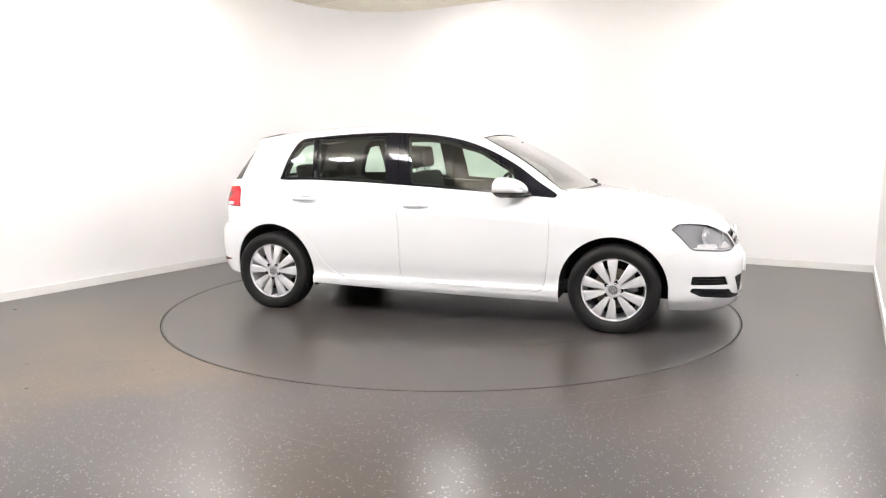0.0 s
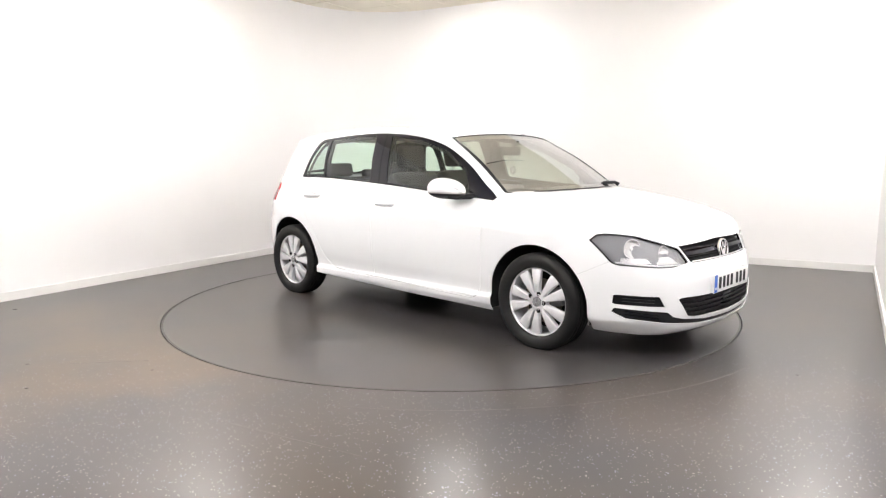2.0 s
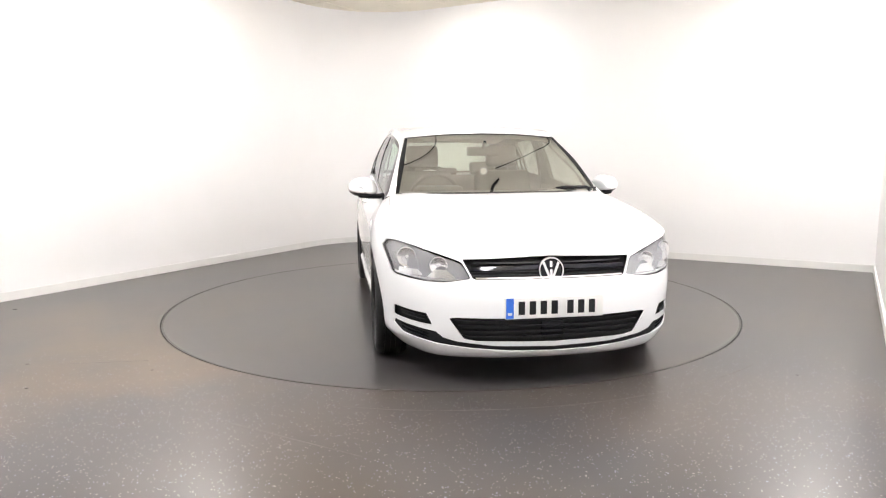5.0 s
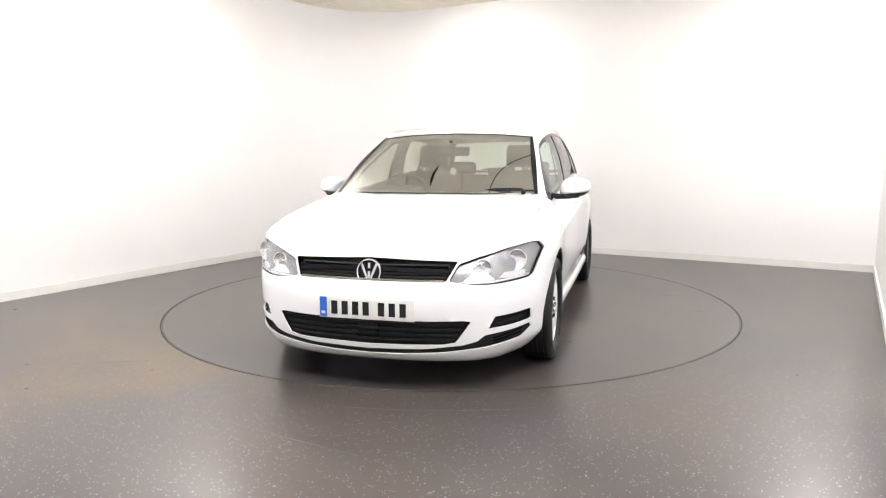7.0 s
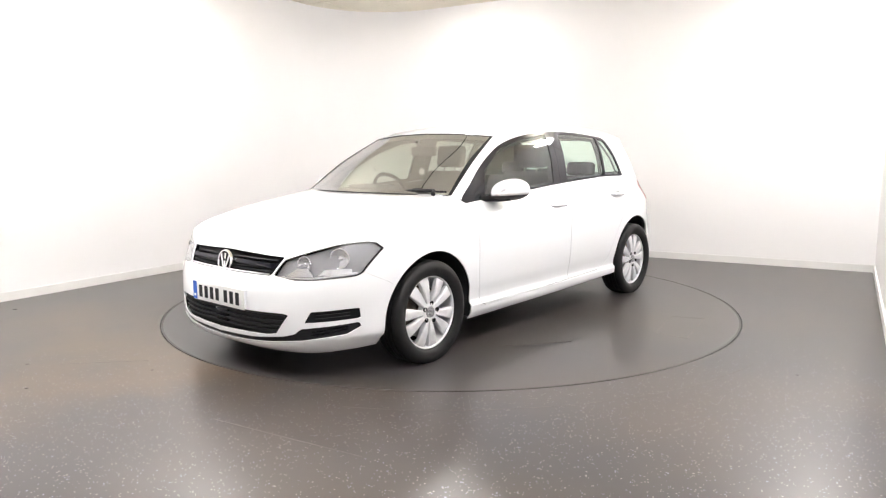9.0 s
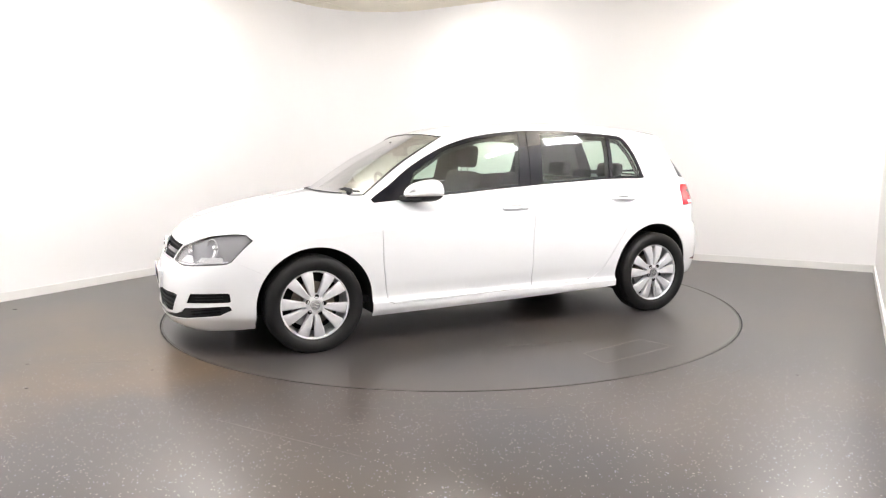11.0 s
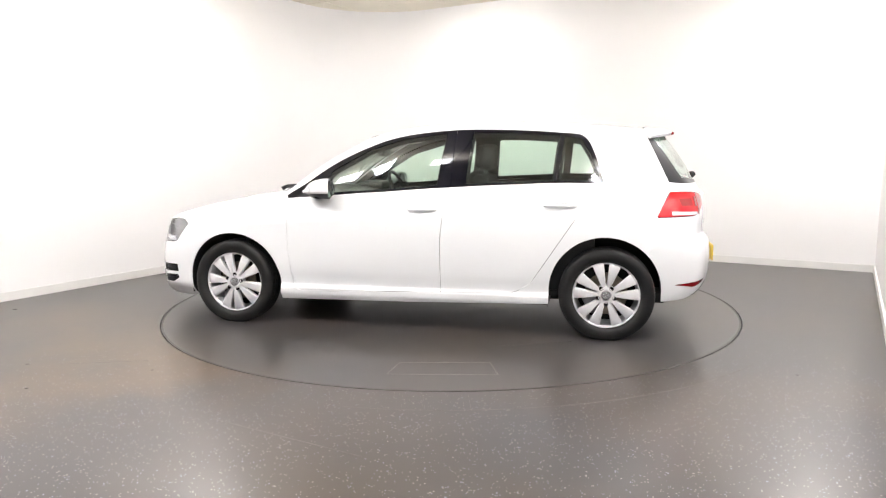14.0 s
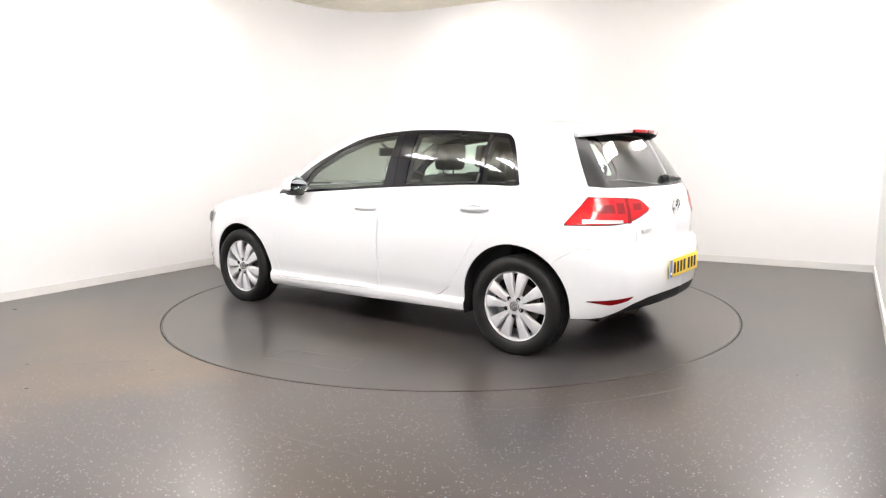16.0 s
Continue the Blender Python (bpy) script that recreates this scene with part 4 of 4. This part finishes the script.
def build_front(car):
    z_mid = lambda y: 0.632 - 0.02 * y
    top = add("grille_bar", band(0, 0.432, lambda y: z_mid(y) - 0.010, lambda y: z_mid(y) + 0.010, -0.004), GLOSSBLACK, car, "gloss black grille bar", rim=0.02, both=True)
    for z0 in (0.592, 0.609, 0.652):
        add("grille_slat", band(0, 0.428, z0, z0 + 0.007, -0.012), BLACK, car, rim=0.015, both=True)
    add("grille_chrome_strip", band(0, 0.405, 0.5735, 0.5815, 0.001), CHROME, car, "bright chrome strip under the grille", rim=0.006, both=True)
    for z0 in (0.268, 0.296, 0.325, 0.352):
        add("intake_slat", band(0, 0.455 + (z0 - 0.268) * 0.6, z0, z0 + 0.010, -0.012), BLACK, car, rim=0.02, both=True)
    part("sensor_box", box_bm(2.115, 2.155, -0.06, 0.06, 0.262, 0.352, 0.01), GLOSSBLACK, car, "gloss black sensor cover in the air intake")
    for sd in (1, -1):
        for z0 in (0.349, 0.367, 0.383):
            b = band(0.66, 0.778, lambda y: z0 + (y - 0.7) * 0.07, lambda y: z0 + 0.006 + (y - 0.7) * 0.07, -0.014)
            add("fog_slat", b if sd > 0 else b.mirrored(), BLACK, car, rim=0.012)
        for z0 in (0.270, 0.288):
            b = band(0.64, 0.77, lambda y: z0 + (y - 0.7) * 0.2, lambda y: z0 + 0.005 + (y - 0.7) * 0.2, -0.006)
            add("lip_slat", b if sd > 0 else b.mirrored(), GLOSSBLACK, car, rim=0.012)
    part("plate_holder", box_bm(2.13, 2.170, -0.255, 0.255, 0.375, 0.482, 0.008), PAINT, car)
    number_plate(car, front_m(2.171, 0.003, 0.43), PLATEWHITE, "white front number plate with a blue end band")
    emblem(car, front_m(2.108, 0, 0.611) @ pose(0, 0, 0, -8, 0, 0), 0.069)
    # front wipers and the cowl strip
    bm = bmesh.new()
    k = np.linspace(0, 1, 20)
    a, b = spline(COWL)(k), spline(COWL)(k) + np.array([0.03, 0, -0.004])
    sh = up_normals(sheet_from_grid(np.stack([a, b], 1)))
    add("cowl_strip", sh.moved(-0.003), BLACK, car, "black plastic cowl below the windscreen", both=True)
    bm.free()
    for y0, y1, x0, x1 in ((0.62, 0.10, 0.965, 1.05),):
        w = part("wiper", tube_bm([(x0 + 0.055, y0, 0.962), (x0 + 0.03, y0 - 0.02, 0.981), (x0 + 0.025, (2 * y0 + y1) / 3, 0.985), ((x0 + x1) / 2, (y0 + y1) / 2, 0.974)], [0.016, 0.012, 0.008, 0.006], 8), BLACK, car, "black windscreen wiper")
        part("blade", tube_bm([(x0, y0 + 0.06 if y0 > 0 else y0, 0.975), ((x0 + x1) / 2 - 0.01, (y0 + y1) / 2, 0.974), (x1 - 0.01, y1, 0.962)], 0.007, 6), BLACK, w)


def build_lamps(car):
    for sd, hl in zip((1, -1), [o for o in car.children if o.name.startswith("headlight")]):
        for y, z, r in ((0.738, 0.668, 0.052), (0.590, 0.634, 0.044)):
            sy = s_of_y(np.array([y + 0.012]))
            p = skin(sy, np.array([z]))[0]
            a = skin(sy + 0.004, np.array([z]))[0] - skin(sy - 0.004, np.array([z]))[0]
            d = Vector((a[1], -a[0], 0.0)).normalized() * 0.55 + Vector((0.45, 0, 0.03))
            d.normalize()
            c = Vector(p) - d * 0.013
            c.y, d.y = c.y * sd, d.y * sd
            m = Matrix.Translation(c) @ d.to_track_quat("Z", "Y").to_matrix().to_4x4() @ Matrix.Diagonal((1, 1, 0.2, 1))
            ref = part("reflector_bowl", lathe_bm([(0.008, -0.045), (r * 0.5, -0.034), (r * 0.8, -0.015), (r * 0.95, 0.002), (r, 0.010), (r + 0.004, 0.008)], 28), REFLECTOR, hl, "round chrome reflector", m=m)
            part("bulb", lathe_bm([(0, 0.0), (0.010, -0.002), (0.012, -0.010), (0.012, -0.044), (0, -0.044)], 16), REFLECTOR, ref)
        b = band(0.46, 0.80, lambda y: 0.564 + max(0, y - 0.64) * 0.12, lambda y: 0.573 + max(0, y - 0.64) * 0.13, -0.008)
        add("chrome_strip", b if sd > 0 else b.mirrored(), REFLECTOR, hl, "chrome lower edge", rim=0.012)
        b = band(0.50, 0.655, lambda y: 0.577, lambda y: 0.577 + 0.042 * min(1, (y - 0.50) / 0.06) * min(1, (0.655 - y) / 0.03), -0.016)
        add("chrome_panel", b if sd > 0 else b.mirrored(), REFLECTOR, hl, "chrome lower panel", rim=0.01)
        b = band(0.672, 0.785, lambda y: 0.584, lambda y: 0.584 + 0.030 * min(1, (y - 0.672) / 0.03), -0.016)
        add("chrome_panel", b if sd > 0 else b.mirrored(), REFLECTOR, hl, "chrome lower panel", rim=0.01)
    for sd, tl in zip((1, -1), [o for o in car.children if o.name.startswith("tail_light")]):
        b = band(0.785, 0.60, lambda y: 0.813 - (0.785 - y) * 0.02, lambda y: 0.836 - (0.785 - y) * 0.05, 0.003, where=s_of_y_rear)
        add("white_band", b if sd > 0 else b.mirrored(), WHITELENS, tl, "white reversing light band", rim=0.004)
        for y0, y1, z0, z1 in ((0.735, 0.645, 0.868, 0.915), (0.63, 0.575, 0.862, 0.925), (0.505, 0.43, 0.878, 0.918)):
            b = band(y0, y1, z0, z1, 0.0025, n=6, where=s_of_y_rear)
            add("lamp_chamber", b if sd > 0 else b.mirrored(), DEEPRED, tl, "deeper red lamp chamber", rim=0.004)
        b = band(0.56, 0.535, 0.806, 0.95, 0.003, n=4, where=s_of_y_rear, rows=8)
        add("lens_joint", b if sd > 0 else b.mirrored(), DEEPRED, tl, "dark joint between the two lens halves", rim=0.004)


def build_rear(car, gate):
    n = 24
    k = np.linspace(0, 1, n)
    y = 0.575 * k
    up = np.stack([-1.58 + 0.045 * k**2, y, 1.398 - 0.050 * k**2.2], 1)
    mid = np.stack([-1.70 + 0.135 * k**3, y, 1.384 - 0.048 * k**2.2], 1)
    tip = np.stack([-1.772 + 0.175 * k**3, y, 1.360 - 0.040 * k**2.2], 1)
    under = np.stack([-1.760 + 0.172 * k**3, y, 1.337 - 0.033 * k**2.2], 1)
    back = np.stack([-1.64 + 0.08 * k**2, y, 1.325 - 0.024 * k**2.2], 1)
    sh = out_normals(sheet_from_grid(np.stack([up, mid, tip], 1)), (0, 0, 1))
    sp = add("roof_spoiler", sh, PAINT, gate, both=True)
    add("spoiler_edge", out_normals(sheet_from_grid(np.stack([tip, under], 1)), (-1, 0, 0)), PAINT, sp, both=True)
    add("spoiler_underside", out_normals(sheet_from_grid(np.stack([under, back], 1)), (0, 0, -1)), BLACK, sp, both=True)
    side = np.stack([np.stack([up[-1], back[-1]]), np.stack([mid[-1], (back[-1] + under[-1]) / 2]), np.stack([tip[-1], under[-1]])])
    s1 = out_normals(sheet_from_grid(side), (0, 1, 0))
    add("spoiler_end", s1, PAINT, sp)
    add("spoiler_end", s1.mirrored(), PAINT, sp)
    part("brake_light", box_bm(-1.779, -1.745, -0.16, 0.16, 1.336, 1.356, 0.005), DEEPRED, sp, "dark red third brake light")
    w = part("rear_wiper", tube_bm([(-1.915, 0.03, 1.048), (-1.93, 0.02, 1.052), (-1.932, -0.06, 1.053), (-1.915, -0.30, 1.040)], [0.026, 0.024, 0.012, 0.006], 10), BLACK, gate, "black rear wiper")
    part("blade", tube_bm([(-1.915, -0.02, 1.046), (-1.908, -0.32, 1.036)], 0.006, 6), BLACK, w)
    emblem(gate, rear_m(-1.990, 0, 0.872) @ pose(0, 0, 0, 3, 0, 0), 0.058)
    number_plate(car, rear_m(-2.057, 0.0, 0.51), PLATEYELLOW, "yellow rear number plate with a blue end band")
    for i in range(4):
        part("badge_bar", box_bm(-0.012, 0.012, -0.011, 0.011, 0, 0.004, 0.001), CHROME, gate, "small chrome badge bar", m=rear_m(-1.957 - 0.006 * i, 0.45 - i * 0.033, 0.752) @ pose(0, 0, 0, 0, -12, 0))
    for y in (0.42,):
        part("exhaust_pipe", lathe_bm([(0.026, -0.12), (0.026, 0.02), (0.022, 0.02), (0.022, -0.12)], 20), IRON, car, "steel exhaust tail pipe", m=rear_m(-1.91, y, 0.27))


def build_sides(car, fdoors, rdoors):
    for sd, fd, rd in zip((1, -1), fdoors, rdoors):
        for parent, x0, x1, z in ((fd, 0.0, -0.21, 0.839), (rd, -0.925, -1.134, 0.874)):
            yy = 0.838
            xm = (x0 + x1) / 2
            dish = part("handle_recess", lathe_bm([(0, -0.004), (0.6, -0.002), (0.9, 0.004), (1.0, 0.0095)], 24), PAINT, parent, m=Matrix.Translation((xm, sd * (yy - 0.004), z - 0.004)) @ Matrix.Rotation(-math.pi / 2 * sd, 4, "X") @ Matrix.Diagonal((0.072, 0.026, 1, 1)))
            h = part("door_handle", tube_bm([(x0 + 0.0, sd * yy, z), (x0 - 0.02, sd * (yy + 0.022), z), (xm, sd * (yy + 0.032), z), (x1 + 0.02, sd * (yy + 0.022), z), (x1, sd * yy, z)], [0.010, 0.013, 0.014, 0.013, 0.010], 10, 0.9), PAINT, parent, "white pull handle")
            # added silver line, draws the grey shading along the handle's underside
            part("handle_shade_line", tube_bm([(x0 - 0.01, sd * (yy + 0.016), z - 0.013), (xm, sd * (yy + 0.032), z - 0.014), (x1 + 0.01, sd * (yy + 0.016), z - 0.013)], 0.004, 6), ALLOY, h, "silver line for the shade under the handle")
        # door mirror
        cy = 0.902
        g = np.zeros((28, 20, 3))
        for i in range(28):
            for j in range(20):
                a, b = 2 * math.pi * i / 27, math.pi / 2 * j / 19
                ca, sa = math.cos(a), math.sin(a)
                ca, sa = math.copysign(abs(ca) ** 0.75, ca), math.copysign(abs(sa) ** 0.8, sa)
                rr = math.cos(b) ** 0.72
                wz = 0.086 if sa > 0 else 0.058
                taper = 1 - 0.22 * (ca if ca > 0 else 0)
                g[i, j] = (0.540 + 0.165 * math.sin(b) ** 1.1 - 0.03 * ca, cy + 0.102 * ca * rr, 0.966 + wz * sa * rr * taper + 0.008 * ca)
        sh = out_normals(sheet_from_grid(g), (1, 0, 0))
        split = 0.955
        cap, lowc = sh.cut(lambda v: split + 0.05 * (v[:, 1] - cy) - v[:, 2], 0.0)
        strip, lowc = lowc.cut(lambda v: split - 0.010 + 0.05 * (v[:, 1] - cy) - v[:, 2], 0.0)
        f = (lambda q: q) if sd > 0 else (lambda q: q.mirrored())
        mirror = add("door_mirror", f(cap), PAINT, fd, "white door mirror on a black foot", rim=0.008)
        add("indicator_strip", f(strip), WHITELENS, mirror, "silver indicator strip")
        add("lower_shell", f(lowc), BLACK, mirror, "black lower shell", rim=0.008)
        part("mirror_glass", lathe_bm([(0, 0.0), (0.9, 0.0), (1.0, 0.004)], 32), MIRROR, mirror, m=Matrix.Translation((0.537, sd * cy, 0.974)) @ Matrix.Rotation(-math.pi / 2, 4, "Y") @ Matrix.Diagonal((0.056, 0.090, 1, 1)))
        part("backing", lathe_bm([(0, 0.0), (1.0, 0.0)], 32), BLACK, mirror, m=Matrix.Translation((0.543, sd * cy, 0.973)) @ Matrix.Rotation(-math.pi / 2, 4, "Y") @ Matrix.Diagonal((0.062, 0.098, 1, 1)))
        part("foot", tube_bm([(0.70, sd * 0.755, 0.925), (0.675, sd * 0.80, 0.922), (0.635, sd * 0.86, 0.918), (0.615, sd * 0.93, 0.922)], [0.042, 0.034, 0.028, 0.020], 10, 0.55), BLACK, mirror, "black mirror foot")
        # black fin where the window line meets the mirror, and chrome divider bars
        part("window_divider", tube_bm([(-0.983, sd * 0.752, 1.03), (-1.022, sd * 0.611, 1.325)], 0.010, 8, 0.6), TRIM, rd, "black bar between rear windows")


def seat_bm(w, depth, height, lean, thick):
    """A padded slab in side profile, rounded."""
    bm = box_bm(-thick / 2, thick / 2, -w / 2, w / 2, 0, height, min(thick, 0.12) * 0.42, 3)
    return bm


def build_interior(car, roof, green_inner):
    add("headliner", roof.moved(0.035), BEIGE, car, "beige fabric roof lining", both=True)
    for sd in (1, -1):
        q = green_inner.moved(0.016)
        add("pillar_trim", q if sd > 0 else q.mirrored(), PILLAR, car, "grey inner pillar lining")
    for x, y in ((-0.20, -0.36), (-0.36, 0.36)):
        s = part("front_seat", box_bm(x - 0.02, x + 0.50, y - 0.25, y + 0.25, 0.38, 0.53, 0.055, 3), CLOTH, car, "charcoal cloth front seat")
        part("backrest", box_bm(-0.065, 0.065, -0.245, 0.245, 0, 0.62, 0.055, 3), CLOTH, s, m=Matrix.Translation((x + 0.04, y, 0.46)) @ Matrix.Rotation(radians(-14), 4, "Y"))
        part("headrest", box_bm(-0.05, 0.05, -0.135, 0.135, 0, 0.185, 0.045, 3), CLOTH, s, m=Matrix.Translation((x - 0.115, y, 1.095)) @ Matrix.Rotation(radians(-8), 4, "Y"))
        for d in (-0.06, 0.06):
            part("headrest_post", tube_bm([(x - 0.09, y + d, 1.02), (x - 0.118, y + d, 1.14)], 0.006, 8), CHROME, s)
    b = part("rear_bench", box_bm(-1.12, -0.66, -0.62, 0.62, 0.38, 0.55, 0.06, 3), CLOTH, car, "charcoal cloth rear bench")
    part("backrest", box_bm(-0.07, 0.07, -0.62, 0.62, 0, 0.52, 0.05, 3), CLOTH, b, m=Matrix.Translation((-1.10, 0, 0.50)) @ Matrix.Rotation(radians(-17), 4, "Y"))
    for y in (-0.36, 0.36):
        part("headrest", box_bm(-0.045, 0.045, -0.13, 0.13, 0, 0.12, 0.04, 3), CLOTH, b, m=Matrix.Translation((-1.26, y, 1.01)) @ Matrix.Rotation(radians(-10), 4, "Y"))
    part("headrest", box_bm(-0.04, 0.04, -0.10, 0.10, 0, 0.07, 0.03, 3), CLOTH, b, m=Matrix.Translation((-1.25, 0, 1.0)) @ Matrix.Rotation(radians(-10), 4, "Y"))
    part("parcel_shelf", box_bm(-1.80, -1.30, -0.60, 0.60, 0.93, 0.955, 0.01), BLACK, car, "black parcel shelf")
    # dashboard as a profile drawn across the car
    bm = bmesh.new()
    prof = [(1.06, 0.945), (0.86, 0.955), (0.66, 0.95), (0.56, 0.925), (0.52, 0.87), (0.55, 0.74), (0.62, 0.60), (1.0, 0.55)]
    rows = [[bm.verts.new((x - 0.16 * (abs(y) / 0.7) ** 2.5 * (1 if x > 0.8 else 0.1), y, z)) for x, z in prof] for y in np.linspace(-0.69, 0.69, 14)]
    for a, c in zip(rows, rows[1:]):
        for i in range(len(prof) - 1):
            bm.faces.new((a[i], a[i + 1], c[i + 1], c[i]))
    bmesh.ops.recalc_face_normals(bm, faces=bm.faces[:])
    part("dashboard", bm, DASH, car, "dark grey dashboard")
    part("instrument_hood", box_bm(0.50, 0.72, -0.52, -0.20, 0.93, 0.985, 0.025, 3), DASH, car)
    m = Matrix.Translation((0.40, -0.36, 0.895)) @ Matrix.Rotation(radians(-66), 4, "Y")
    ring = [(0.18 + 0.014 * math.cos(a), 0.014 * math.sin(a)) for a in (2 * math.pi * i / 10 for i in range(11))]
    st = part("steering_wheel", lathe_bm(ring, 40), BLACK, car, "black three-spoke steering wheel", m=m)
    part("airbag_pad", box_bm(-0.06, 0.06, -0.075, 0.075, -0.03, 0.012, 0.02, 3), BLACK, st)
    for a in (90, -90, 180):
        part("spoke", box_bm(0.05, 0.175, -0.02, 0.02, -0.012, 0.004, 0.006), BLACK, st, m=pose(0, 0, 0, 0, 0, a))
    rv = part("rear_view_mirror", box_bm(0.40, 0.435, -0.12, 0.12, 1.195, 1.262, 0.015, 3), BLACK, car, "black rear-view mirror behind the windscreen")
    part("stalk", tube_bm([(0.43, 0, 1.25), (0.50, 0, 1.295)], 0.012, 8), BLACK, rv)
    tag = part("hanging_disc", lathe_bm([(0.0, 0.004), (0.022, 0.004), (0.023, 0.0), (0.0, 0.0)], 28), PLATEWHITE, car, "small round pale disc hung from the mirror", m=front_m(0.444, 0.003, 1.082))
    part("rim", lathe_bm([(0.023, -0.002), (0.023, 0.006), (0.031, 0.006), (0.031, -0.002)], 28), LAMPGREY, tag)
    part("cord", tube_bm([(0, 0.03, 0.002), (0, 0.125, -0.01)], 0.0015, 6), BLACK, tag)
    for sd in (1, -1):
        part("door_card", box_bm(-1.25, 0.80, sd * 0.745 - 0.012, sd * 0.745 + 0.012, 0.30, 0.945, 0.01), BLACK, car, "black inner door panel")
        part("seat_belt", tube_bm([(-0.30, sd * 0.615, 1.28), (-0.32, sd * 0.655, 1.10), (-0.32, sd * 0.69, 0.8)], 0.016, 6, 0.3), BLACK, car)
    part("cabin_floor", box_bm(-1.7, 1.0, -0.74, 0.74, 0.26, 0.30), LINER, car, smooth=False)
    # under the car
    plan = [(2.02, 0.45), (1.9, 0.62), (1.72, 0.72), (1.70, 0.5), (0.93, 0.5), (0.92, 0.70), (-0.94, 0.70), (-0.95, 0.5), (-1.72, 0.5)]
    part("underbody", prism_bm([(x, y) for x, y in plan] + [(x, -y) for x, y in plan[::-1]], 0.185, 0.27), LINER, car, "black underbody", smooth=False)
    for y, x0, x1 in ((0.12, 0.9, -1.6), (-0.2, 0.4, -0.4)):
        part("exhaust_line", tube_bm([(x0, y, 0.175), (x1, y, 0.175)], 0.03, 10), IRON, car, "dull steel exhaust pipe")
    part("silencer", box_bm(-1.86, -1.60, 0.05, 0.48, 0.215, 0.33, 0.05, 3), LINER, car, "dull steel silencer box")


car, roof_skin, pillar_skin, tailgate, front_doors, rear_doors = build_car()
build_wheels(car)
build_front(car)
build_lamps(car)
build_rear(car, tailgate)
build_sides(car, front_doors, rear_doors)
build_interior(car, roof_skin, pillar_skin)
turntable = build_turntable()


def motions():
    rows, table_rows = [], []
    for t in [0.0, 0.1] + [0.5 * i for i in range(1, 32)] + [15.9, 16.0]:
        a = TH0 + RATE * t
        c, s = math.cos(a), math.sin(a)
        rows.append((t, pose(c * CAR_X - s * CAR_Y, s * CAR_X + c * CAR_Y, 0.001, 0, 0, math.degrees(a))))
        table_rows.append((t, pose(0, 0, 0, 0, 0, math.degrees(a))))
    walk(car, rows)
    walk(turntable, table_rows)


motions()
